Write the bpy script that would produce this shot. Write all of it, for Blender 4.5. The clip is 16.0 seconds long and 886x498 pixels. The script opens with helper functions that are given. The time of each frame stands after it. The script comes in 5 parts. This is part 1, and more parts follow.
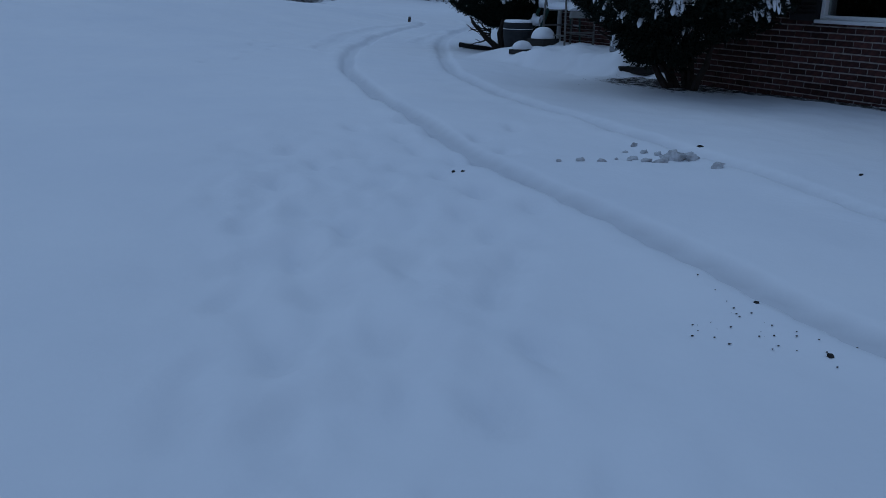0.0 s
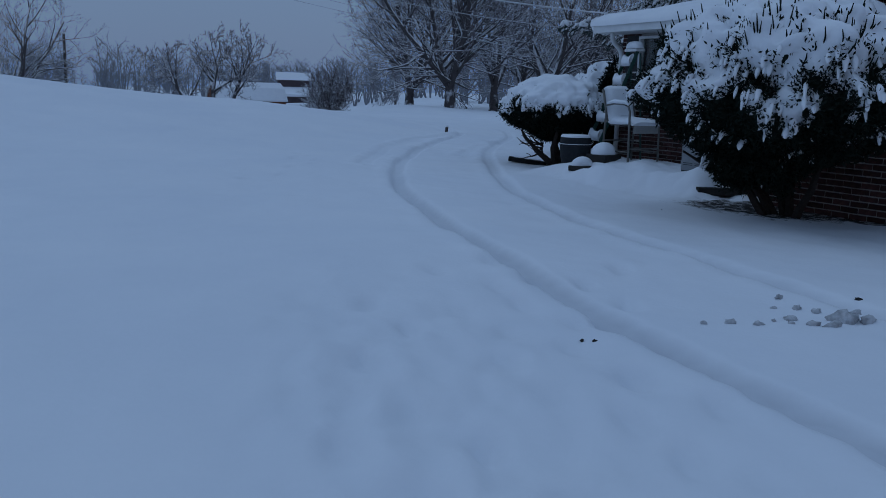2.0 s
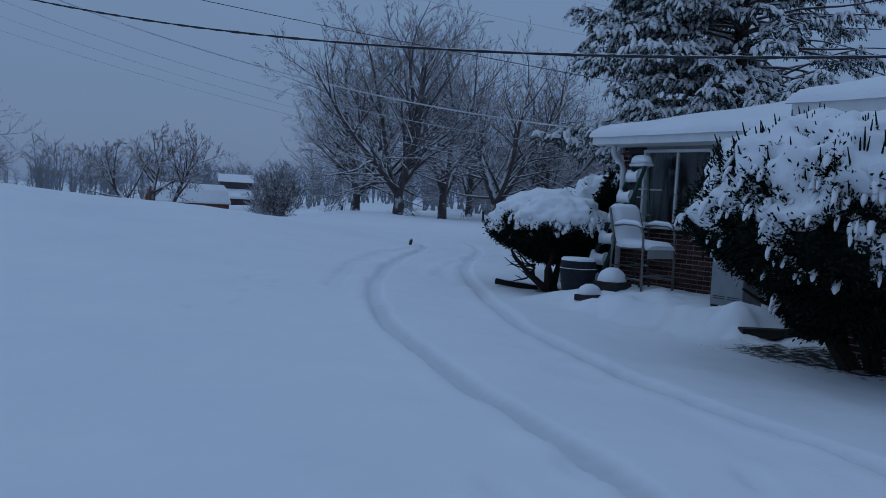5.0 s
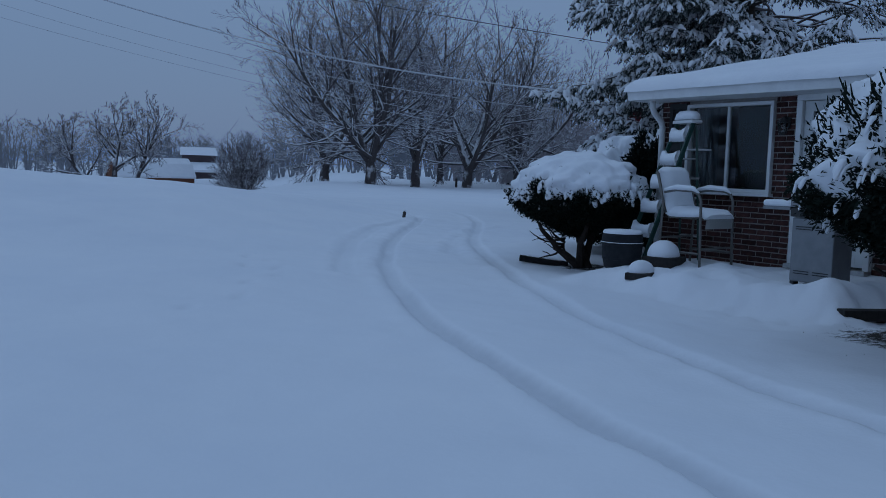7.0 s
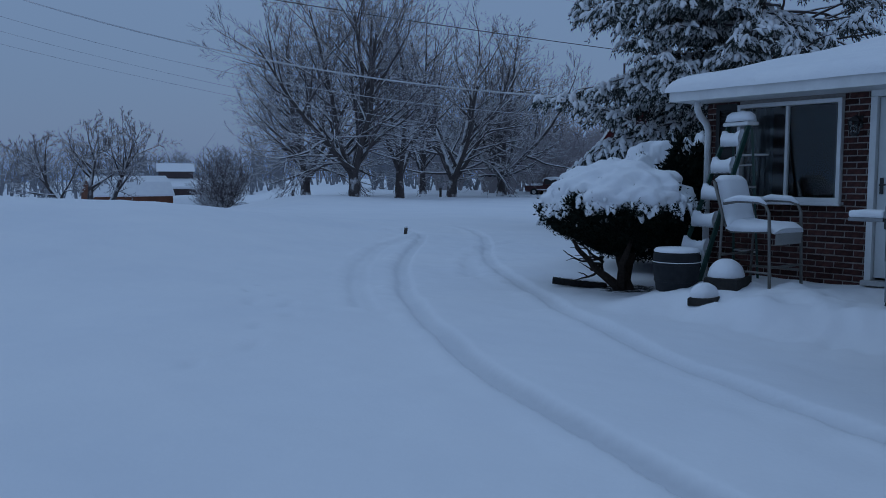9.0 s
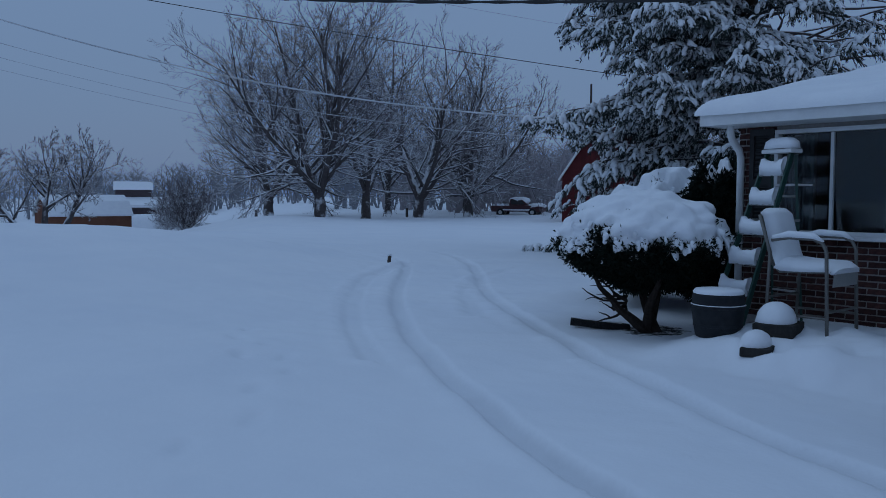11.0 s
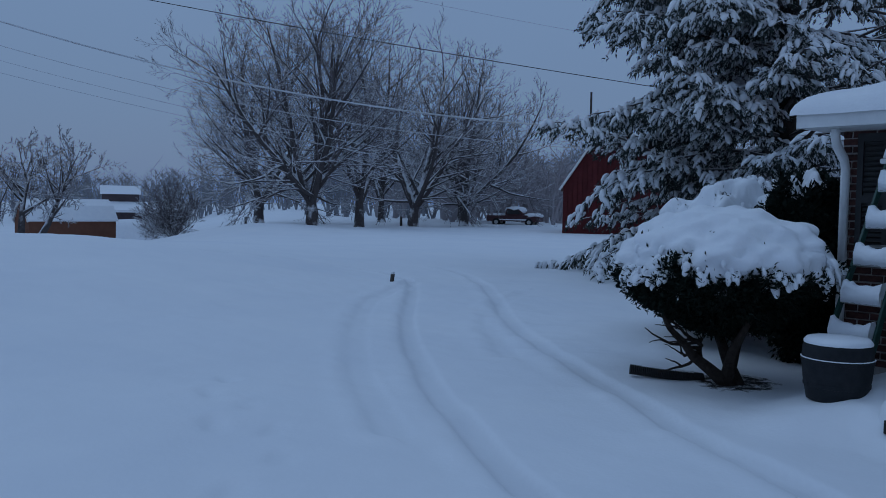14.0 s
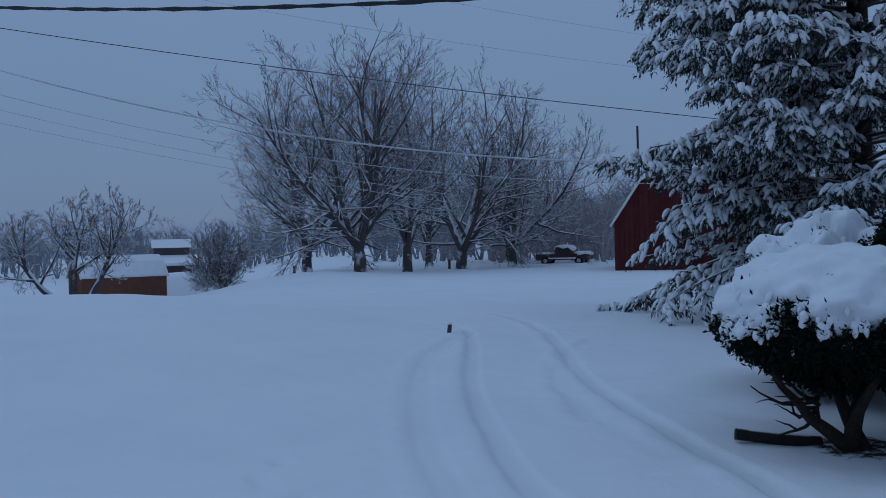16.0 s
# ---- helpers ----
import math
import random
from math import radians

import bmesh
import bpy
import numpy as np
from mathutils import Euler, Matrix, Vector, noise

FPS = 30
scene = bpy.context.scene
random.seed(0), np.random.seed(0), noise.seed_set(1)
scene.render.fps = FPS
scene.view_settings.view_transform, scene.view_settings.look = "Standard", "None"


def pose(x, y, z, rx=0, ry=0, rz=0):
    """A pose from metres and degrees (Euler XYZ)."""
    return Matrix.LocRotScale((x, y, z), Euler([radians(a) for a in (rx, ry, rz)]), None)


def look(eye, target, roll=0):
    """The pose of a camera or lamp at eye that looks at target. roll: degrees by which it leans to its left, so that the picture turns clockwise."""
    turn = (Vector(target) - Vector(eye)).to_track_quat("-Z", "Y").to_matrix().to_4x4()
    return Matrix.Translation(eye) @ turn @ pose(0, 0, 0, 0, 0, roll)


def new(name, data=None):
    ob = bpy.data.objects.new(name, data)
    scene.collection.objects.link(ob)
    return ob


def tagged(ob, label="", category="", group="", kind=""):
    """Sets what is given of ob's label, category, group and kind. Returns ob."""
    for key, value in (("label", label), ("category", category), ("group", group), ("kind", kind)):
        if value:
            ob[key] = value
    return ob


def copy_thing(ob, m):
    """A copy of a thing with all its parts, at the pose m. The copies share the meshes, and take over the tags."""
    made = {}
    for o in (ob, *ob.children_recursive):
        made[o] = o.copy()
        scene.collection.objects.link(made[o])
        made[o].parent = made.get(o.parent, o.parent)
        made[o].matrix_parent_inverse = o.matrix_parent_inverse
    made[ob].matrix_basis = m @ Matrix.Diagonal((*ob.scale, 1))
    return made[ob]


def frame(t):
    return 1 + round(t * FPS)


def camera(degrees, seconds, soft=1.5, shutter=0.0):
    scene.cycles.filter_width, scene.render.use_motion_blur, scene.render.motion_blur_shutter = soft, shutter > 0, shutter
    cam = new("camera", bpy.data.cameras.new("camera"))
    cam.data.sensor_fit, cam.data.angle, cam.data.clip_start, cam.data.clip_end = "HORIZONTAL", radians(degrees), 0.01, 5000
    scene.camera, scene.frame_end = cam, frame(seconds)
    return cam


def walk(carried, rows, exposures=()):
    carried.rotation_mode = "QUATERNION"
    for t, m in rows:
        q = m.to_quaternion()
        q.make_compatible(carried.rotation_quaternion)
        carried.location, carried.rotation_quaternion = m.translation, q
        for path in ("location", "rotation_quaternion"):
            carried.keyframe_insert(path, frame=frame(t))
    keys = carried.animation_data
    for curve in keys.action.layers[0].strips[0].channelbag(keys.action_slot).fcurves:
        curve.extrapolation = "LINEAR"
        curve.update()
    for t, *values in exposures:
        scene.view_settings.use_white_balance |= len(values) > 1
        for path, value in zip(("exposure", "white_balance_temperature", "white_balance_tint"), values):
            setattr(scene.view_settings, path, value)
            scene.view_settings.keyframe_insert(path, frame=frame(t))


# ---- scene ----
# camera and its walk
cam = camera(55.2, 16.0, soft=0.9)
# seconds, x, y, z, yaw, pitch, lean
ROWS = [
    (0.0, 0.012, 0.012, 1.153, -31.81, -17.25, 1.41),
    (0.5, 0.002, 0.356, 1.146, -33.07, -16.39, 2.11),
    (1.0, -0.076, 0.62, 1.16, -33.62, -15.29, 3.38),
    (1.5, 0.048, 1.032, 1.196, -32.41, -11.62, 2.22),
    (2.0, 0.155, 1.372, 1.237, -30.57, -10.5, 1.74),
    (2.5, 0.236, 1.708, 1.254, -30.86, -10.55, 2.3),
    (3.0, 0.476, 2.107, 1.229, -30.63, -9.59, 2.43),
    (3.5, 0.635, 2.447, 1.277, -29.34, -6.6, 0.38),
    (4.0, 0.606, 2.755, 1.314, -33.32, -3.93, 3.43),
    (4.2, 0.595, 2.878, 1.325, -34.22, -3.01, 4.01),
    (6.3, 0.827, 4.532, 1.303, -35.37, -4.46, 1.32),
    (6.5, 0.866, 4.728, 1.299, -35.99, -4.7, 1.58),
    (7.0, 0.934, 5.148, 1.308, -36.86, -5.39, 1.64),
    (7.5, 0.967, 5.427, 1.337, -37.55, -5.84, 1.34),
    (8.0, 1.115, 5.76, 1.368, -37.87, -4.86, 1.06),
    (8.5, 1.186, 6.151, 1.37, -37.92, -4.84, 0.3),
    (8.7, 1.212, 6.292, 1.375, -37.99, -4.78, 0.15),
    (10.8, 1.49, 7.638, 1.495, -41.13, -5.25, 0.36),
    (11.0, 1.517, 7.701, 1.515, -40.93, -3.55, 0.23),
    (11.5, 1.646, 7.881, 1.557, -40.84, -2.61, -0.17),
    (12.0, 1.748, 8.173, 1.582, -41.69, -2.26, 0.25),
    (12.5, 1.955, 8.408, 1.547, -42.44, -2.1, 0.27),
    (13.0, 2.165, 8.68, 1.544, -41.92, -2.75, 0.41),
    (13.5, 2.277, 9.045, 1.57, -41.66, -3.1, 0.66),
    (14.0, 2.521, 9.404, 1.577, -41.56, -3.01, 0.94),
    (14.5, 2.674, 9.61, 1.603, -41.23, -0.83, 0.35),
    (15.0, 2.715, 9.874, 1.623, -42.38, -0.79, 0.2),
    (15.5, 2.812, 10.067, 1.652, -42.52, -0.74, -0.02),
    (16.0, 2.919, 10.15, 1.658, -38.42, -0.22, -1.32),
]


def gaze(x, y, z, yaw, pitch, lean):
    """The camera's pose from its eye, heading, tilt and lean."""
    return pose(x, y, z, 90 + pitch, 0, yaw) @ pose(0, 0, 0, 0, 0, lean)


walk(cam, [(r[0], gaze(*r[1:])) for r in ROWS], [(0.0, -2.06), (3.0, -2.04), (4.2, -1.99), (8.5, -1.96), (11.0, -1.97), (16.0, -1.92)])

# overcast dusk sky: brighter overhead than at the horizon
world = bpy.data.worlds.new("dusk_sky")
scene.world = world
world.use_nodes = True
wn, wl = world.node_tree.nodes, world.node_tree.links
wn.clear()
w_out = wn.new("ShaderNodeOutputWorld")
w_bg = wn.new("ShaderNodeBackground")
w_sky = wn.new("ShaderNodeTexSky")
w_sky.sky_type = "NISHITA"
w_sky.sun_disc = False
w_sky.sun_elevation, w_sky.sun_rotation = radians(4), radians(200)
w_co = wn.new("ShaderNodeTexCoord")
w_sep = wn.new("ShaderNodeSeparateXYZ")
w_ramp = wn.new("ShaderNodeValToRGB")
w_ramp.color_ramp.elements[0].position = 0.0
w_ramp.color_ramp.elements[0].color = (0.49, 0.80, 1.42, 1)
w_ramp.color_ramp.elements[1].position = 1.0
w_ramp.color_ramp.elements[1].color = (0.90, 1.39, 2.26, 1)
w_noise = wn.new("ShaderNodeTexNoise")
w_noise.inputs["Scale"].default_value = 1.6
w_noise.inputs["Detail"].default_value = 3
w_cloud = wn.new("ShaderNodeMixRGB")
w_cloud.blend_type = "MULTIPLY"
w_cloud.inputs[0].default_value = 0.12
w_mix = wn.new("ShaderNodeMixRGB")
w_mix.inputs[0].default_value = 0.03
wl.new(w_co.outputs["Generated"], w_sep.inputs[0])
wl.new(w_co.outputs["Generated"], w_noise.inputs["Vector"])
wl.new(w_sep.outputs["Z"], w_ramp.inputs[0])
wl.new(w_ramp.outputs[0], w_cloud.inputs[1])
wl.new(w_noise.outputs[0], w_cloud.inputs[2])
wl.new(w_cloud.outputs[0], w_mix.inputs[1])
wl.new(w_sky.outputs[0], w_mix.inputs[2])
wl.new(w_mix.outputs[0], w_bg.inputs["Color"])
wl.new(w_bg.outputs[0], w_out.inputs["Surface"])
w_bg.inputs["Strength"].default_value = 1.0
sun = new("sun", bpy.data.lights.new("sun", "SUN"))
sun.data.energy, sun.data.angle, sun.data.color = 0.85, radians(40), (0.62, 0.80, 1.0)
sun.matrix_world = look((-9, 34, 28), (0, 10, 0))

# ---- materials ----


def mat(name, color, rough=0.7, metal=0.0, color2=None, scale=8.0, bump=0.0, bump_scale=40.0, snow=0.0, island=0.0, per_object=0.0, spec=0.5, snow_edge=0.35):
    """A node material: two colours mixed by noise, fine relief, and settled snow on faces that look up."""
    m = bpy.data.materials.new(name)
    m.use_nodes = True
    n, l = m.node_tree.nodes, m.node_tree.links
    b = n["Principled BSDF"]
    b.inputs["Roughness"].default_value = rough
    b.inputs["Metallic"].default_value = metal
    b.inputs["Specular IOR Level"].default_value = spec
    co = n.new("ShaderNodeTexCoord")
    tex = n.new("ShaderNodeTexNoise")
    tex.inputs["Scale"].default_value = scale
    tex.inputs["Detail"].default_value = 6
    tex.inputs["Roughness"].default_value = 0.65
    l.new(co.outputs["Object"], tex.inputs["Vector"])
    ramp = n.new("ShaderNodeValToRGB")
    ramp.color_ramp.elements[0].position, ramp.color_ramp.elements[1].position = 0.3, 0.7
    ramp.color_ramp.elements[0].color = (*color, 1)
    ramp.color_ramp.elements[1].color = (*(color2 or [min(1, c * 1.25) for c in color]), 1)
    l.new(tex.outputs[0], ramp.inputs[0])
    out = ramp.outputs[0]
    if island or per_object:
        hsv = n.new("ShaderNodeHueSaturation")
        mr = n.new("ShaderNodeMapRange")
        amount = island or per_object
        mr.inputs["To Min"].default_value, mr.inputs["To Max"].default_value = 1 - amount, 1 + amount
        if island:
            src = n.new("ShaderNodeNewGeometry").outputs["Random Per Island"]
        else:
            src = n.new("ShaderNodeObjectInfo").outputs["Random"]
        l.new(src, mr.inputs["Value"])
        l.new(mr.outputs[0], hsv.inputs["Value"])
        l.new(out, hsv.inputs["Color"])
        out = hsv.outputs[0]
    if snow:
        geo = n.new("ShaderNodeNewGeometry")
        sep = n.new("ShaderNodeSeparateXYZ")
        l.new(geo.outputs["Normal"], sep.inputs[0])
        t2 = n.new("ShaderNodeTexNoise")
        t2.inputs["Scale"].default_value = 1.7
        t2.inputs["Detail"].default_value = 4
        l.new(co.outputs["Object"], t2.inputs["Vector"])
        add = n.new("ShaderNodeMath")
        add.operation = "MULTIPLY_ADD"
        l.new(t2.outputs[0], add.inputs[0])
        add.inputs[1].default_value, add.inputs[2].default_value = 1.0, -0.5
        s2 = n.new("ShaderNodeMath")
        l.new(sep.outputs["Z"], s2.inputs[0])
        l.new(add.outputs[0], s2.inputs[1])
        r2 = n.new("ShaderNodeMapRange")
        r2.inputs["From Min"].default_value, r2.inputs["From Max"].default_value = snow_edge, snow_edge + 0.2
        r2.inputs["To Max"].default_value = snow
        l.new(s2.outputs[0], r2.inputs["Value"])
        mx = n.new("ShaderNodeMixRGB")
        l.new(r2.outputs[0], mx.inputs[0])
        l.new(out, mx.inputs[1])
        mx.inputs[2].default_value = (0.83, 0.85, 0.88, 1)
        out = mx.outputs[0]
    l.new(out, b.inputs["Base Color"])
    if bump:
        t3 = n.new("ShaderNodeTexNoise")
        t3.inputs["Scale"].default_value = bump_scale
        t3.inputs["Detail"].default_value = 5
        l.new(co.outputs["Object"], t3.inputs["Vector"])
        bp = n.new("ShaderNodeBump")
        bp.inputs["Strength"].default_value, bp.inputs["Distance"].default_value = bump, 0.02
        l.new(t3.outputs[0], bp.inputs["Height"])
        l.new(bp.outputs[0], b.inputs["Normal"])
    return m


SNOW = mat("snow", (0.80, 0.82, 0.86), 0.75, color2=(0.86, 0.88, 0.90), scale=3.0, bump=0.25, bump_scale=30.0, spec=0.2)
BRICK = mat("brick", (0.044, 0.020, 0.019), 0.9, color2=(0.105, 0.045, 0.037), scale=14.0, bump=0.6, bump_scale=90.0, per_object=0.45, spec=0.15)
BRICK_FAR = mat("brick_joined", (0.044, 0.020, 0.019), 0.9, color2=(0.105, 0.045, 0.037), scale=14.0, bump=0.6, bump_scale=90.0, island=0.45, spec=0.15)
MORTAR = mat("mortar", (0.28, 0.26, 0.25), 0.95, color2=(0.40, 0.37, 0.355), scale=20.0, bump=0.4, spec=0.1)
BLOCK = mat("dark_foundation", (0.09, 0.08, 0.075), 0.95, color2=(0.14, 0.12, 0.11), scale=9.0, bump=0.4, spec=0.1)
WHITE = mat("white_paint", (0.62, 0.63, 0.63), 0.5, color2=(0.74, 0.75, 0.75), scale=5.0, bump=0.06)
DOOR_WHITE = mat("door_paint", (0.58, 0.60, 0.61), 0.4, color2=(0.68, 0.70, 0.70), scale=4.0)
DARK = mat("black_metal", (0.02, 0.02, 0.022), 0.5, color2=(0.035, 0.035, 0.035), scale=12.0)
POT = mat("charcoal_resin", (0.014, 0.016, 0.019), 0.7, color2=(0.026, 0.029, 0.033), scale=10.0, bump=0.1, spec=0.2)
GREEN = mat("green_fibreglass", (0.010, 0.045, 0.036), 0.45, color2=(0.016, 0.065, 0.05), scale=14.0)
ALU = mat("weathered_aluminium", (0.42, 0.43, 0.43), 0.45, metal=0.6, color2=(0.55, 0.55, 0.55), scale=20.0)
FRAME = mat("bronze_tube", (0.13, 0.125, 0.115), 0.5, metal=0.2, color2=(0.18, 0.17, 0.155), scale=20.0)
SLING = mat("beige_sling", (0.30, 0.30, 0.29), 0.85, color2=(0.38, 0.37, 0.35), scale=60.0, bump=0.3, bump_scale=300.0)
STEEL = mat("grill_steel", (0.20, 0.21, 0.22), 0.45, metal=0.4, color2=(0.27, 0.28, 0.29), scale=6.0)
BARK = mat("bark", (0.066, 0.057, 0.057), 0.95, color2=(0.125, 0.11, 0.109), scale=9.0, bump=0.8, bump_scale=25.0, snow=0.95, snow_edge=0.14, spec=0.1)
# twig colour holds frost and also the haze over the yard's far trees
TWIG = mat("frosted_hazed_twigs", (0.135, 0.115, 0.123), 0.95, color2=(0.205, 0.183, 0.193), scale=0.8, snow=0.85, snow_edge=0.30, spec=0.1)
# far trees: distance haze is painted in as pale base colours
WOODS = mat("haze_tinted_wood", (0.235, 0.24, 0.262), 1.0, color2=(0.30, 0.305, 0.33), scale=0.5, snow=0.3, snow_edge=0.5, spec=0.0)
BRUSH = mat("haze_tinted_thicket", (0.33, 0.305, 0.32), 1.0, color2=(0.42, 0.39, 0.405), scale=0.4, snow=0.5, snow_edge=0.45, spec=0.0)
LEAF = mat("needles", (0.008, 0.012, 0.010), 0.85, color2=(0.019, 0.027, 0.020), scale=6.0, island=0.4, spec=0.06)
NEEDLE = mat("spruce_needles", (0.028, 0.037, 0.034), 0.85, color2=(0.072, 0.086, 0.078), scale=3.0, island=0.45, snow=0.45, snow_edge=0.62, spec=0.1)
STEM = mat("dark_stem", (0.025, 0.019, 0.016), 0.95, color2=(0.05, 0.04, 0.034), scale=30.0, bump=0.6, spec=0.1)
BARN_RED = mat("barn_red", (0.075, 0.015, 0.017), 0.85, color2=(0.105, 0.022, 0.022), scale=2.0, bump=0.2, bump_scale=8.0, island=0.12, spec=0.15)
SHED_BROWN = mat("shed_brown", (0.15, 0.068, 0.046), 0.9, color2=(0.20, 0.092, 0.062), scale=2.0, island=0.1, spec=0.1)
FAR_DARK = mat("far_siding", (0.09, 0.07, 0.075), 0.9, color2=(0.13, 0.10, 0.105), scale=1.0, spec=0.1)
TRUCK_RED = mat("truck_paint", (0.05, 0.014, 0.017), 0.4, color2=(0.07, 0.02, 0.022), scale=2.0)
RUBBER = mat("rubber", (0.015, 0.015, 0.016), 0.9)
WIRE = mat("wire", (0.018, 0.018, 0.02), 0.7, color2=(0.03, 0.03, 0.03), snow=0.9, snow_edge=0.62)
WIRE_SNOW = mat("snowy_wire", (0.46, 0.48, 0.51), 0.9, color2=(0.70, 0.72, 0.74), scale=0.7)
DIRTY = mat("dirty_snow", (0.30, 0.30, 0.31), 0.9, color2=(0.70, 0.71, 0.73), scale=14.0, bump=0.5, spec=0.1)
SHUTTER = mat("black_shutter", (0.012, 0.012, 0.013), 0.6, color2=(0.02, 0.02, 0.021), scale=8.0)
POLE = mat("pole_wood", (0.05, 0.042, 0.038), 0.95, color2=(0.085, 0.07, 0.06), scale=6.0, bump=0.3)
BOARD = mat("wet_board", (0.025, 0.024, 0.023), 0.9, color2=(0.05, 0.047, 0.044), scale=12.0, bump=0.3, spec=0.15)
SHINGLE = mat("roof_deck", (0.06, 0.055, 0.055), 0.95, color2=(0.09, 0.085, 0.08), scale=12.0, bump=0.3)
CLOTH = mat("curtain", (0.12, 0.13, 0.14), 0.95, color2=(0.19, 0.20, 0.21), scale=3.0)
# near-black plaster: the gloom of unlit rooms is put into its colour
PLASTER = mat("shade_dark_plaster", (0.03, 0.029, 0.028), 0.95, color2=(0.045, 0.043, 0.041), scale=2.0)
AMBER = bpy.data.materials.new("amber_lamp")
AMBER.use_nodes = True
_b = AMBER.node_tree.nodes["Principled BSDF"]
_b.inputs["Base Color"].default_value = (1, 0.45, 0.12, 1)
_b.inputs["Emission Color"].default_value = (1.0, 0.33, 0.05, 1)
_b.inputs["Emission Strength"].default_value = 7.0
GLASS = bpy.data.materials.new("window_glass")
GLASS.use_nodes = True
_b = GLASS.node_tree.nodes["Principled BSDF"]
_b.inputs["Base Color"].default_value = (0.75, 0.82, 0.82, 1)
_b.inputs["Roughness"].default_value = 0.03
_b.inputs["Transmission Weight"].default_value = 1.0
_b.inputs["IOR"].default_value = 1.45

# ground: snow, with bare litter under the shrubs where snow has not settled
GROUND = mat("snow_ground", (0.79, 0.815, 0.86), 0.8, color2=(0.86, 0.875, 0.90), scale=0.35, bump=0.18, bump_scale=22.0, spec=0.15)
_n, _l = GROUND.node_tree.nodes, GROUND.node_tree.links
_b = _n["Principled BSDF"]
_old = _b.inputs["Base Color"].links[0].from_socket
_at = _n.new("ShaderNodeAttribute")
_at.attribute_name = "litter"
_nz = _n.new("ShaderNodeTexNoise")
_nz.inputs["Scale"].default_value = 9.0
_nz.inputs["Detail"].default_value = 8
_nz.inputs["Roughness"].default_value = 0.75
_tc = _n.new("ShaderNodeTexCoord")
_l.new(_tc.outputs["Object"], _nz.inputs["Vector"])
_ad = _n.new("ShaderNodeMath")
_l.new(_at.outputs["Fac"], _ad.inputs[0])
_l.new(_nz.outputs[0], _ad.inputs[1])
_mr = _n.new("ShaderNodeMapRange")
_mr.inputs["From Min"].default_value, _mr.inputs["From Max"].default_value = 0.98, 1.12
_l.new(_ad.outputs[0], _mr.inputs["Value"])
_mx = _n.new("ShaderNodeMixRGB")
_l.new(_mr.outputs[0], _mx.inputs[0])
_l.new(_old, _mx.inputs[1])
_mx.inputs[2].default_value = (0.045, 0.038, 0.032, 1)
# packed: compressed snow in the wheel tracks, plus painted shade in the footprints
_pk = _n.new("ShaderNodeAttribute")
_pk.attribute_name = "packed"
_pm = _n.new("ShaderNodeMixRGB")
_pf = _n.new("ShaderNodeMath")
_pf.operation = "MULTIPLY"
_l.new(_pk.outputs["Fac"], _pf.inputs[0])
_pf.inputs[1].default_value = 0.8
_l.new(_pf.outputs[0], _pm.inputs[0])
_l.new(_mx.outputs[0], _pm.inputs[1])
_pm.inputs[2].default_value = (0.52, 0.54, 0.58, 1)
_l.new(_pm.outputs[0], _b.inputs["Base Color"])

# ---- mesh helpers ----


class Acc:
    """Gathers vertices and faces of one mesh."""

    def __init__(self):
        self.v, self.f, self.n = [], [], 0

    def add(self, verts, faces):
        self.v.extend(verts)
        k = self.n
        self.f.extend([tuple(i + k for i in f) for f in faces])
        self.n += len(verts)

    def box(self, c, s, m=None):
        x, y, z = s[0] / 2, s[1] / 2, s[2] / 2
        vs = [Vector((c[0] + a * x, c[1] + b * y, c[2] + d * z)) for a in (-1, 1) for b in (-1, 1) for d in (-1, 1)]
        if m:
            vs = [m @ v for v in vs]
        self.add([tuple(v) for v in vs], [(0, 1, 3, 2), (4, 6, 7, 5), (0, 4, 5, 1), (2, 3, 7, 6), (0, 2, 6, 4), (1, 5, 7, 3)])

    def tube(self, pts, radii, sides=6, caps=True):
        pts = [Vector(p) for p in pts]
        if not hasattr(radii, "__len__"):
            radii = [radii] * len(pts)
        rings = []
        up = None
        for i, p in enumerate(pts):
            d = (pts[min(i + 1, len(pts) - 1)] - pts[max(i - 1, 0)])
            d = d.normalized() if d.length > 1e-9 else Vector((0, 0, 1))
            if up is None:
                up = Vector((0, 0, 1)) if abs(d.z) < 0.9 else Vector((1, 0, 0))
            u = (up - d * up.dot(d))
            u = u.normalized() if u.length > 1e-6 else d.orthogonal().normalized()
            up = u
            w = d.cross(u)
            rings.append([tuple(p + (u * math.cos(a) + w * math.sin(a)) * radii[i]) for a in [2 * math.pi * k / sides for k in range(sides)]])
        vs = [v for r in rings for v in r]
        fs = []
        for i in range(len(rings) - 1):
            for k in range(sides):
                a, b = i * sides + k, i * sides + (k + 1) % sides
                fs.append((a, b, b + sides, a + sides))
        if caps:
            fs.append(tuple(range(sides))[::-1])
            fs.append(tuple(range(len(vs) - sides, len(vs))))
        self.add(vs, fs)

    def lathe(self, prof, c=(0, 0, 0), sides=24):
        vs, fs = [], []
        for r, z in prof:
            for k in range(sides):
                a = 2 * math.pi * k / sides
                vs.append((c[0] + r * math.cos(a), c[1] + r * math.sin(a), c[2] + z))
        for i in range(len(prof) - 1):
            for k in range(sides):
                a, b = i * sides + k, i * sides + (k + 1) % sides
                fs.append((a, b, b + sides, a + sides))
        fs.append(tuple(range(sides))[::-1])
        fs.append(tuple(range(len(vs) - sides, len(vs))))
        self.add(vs, fs)

    def mesh(self, name, material, smooth=False):
        me = bpy.data.meshes.new(name)
        me.from_pydata(self.v, [], self.f)
        me.materials.append(material)
        if smooth:
            me.polygons.foreach_set("use_smooth", [True] * len(me.polygons))
        me.update()
        return me


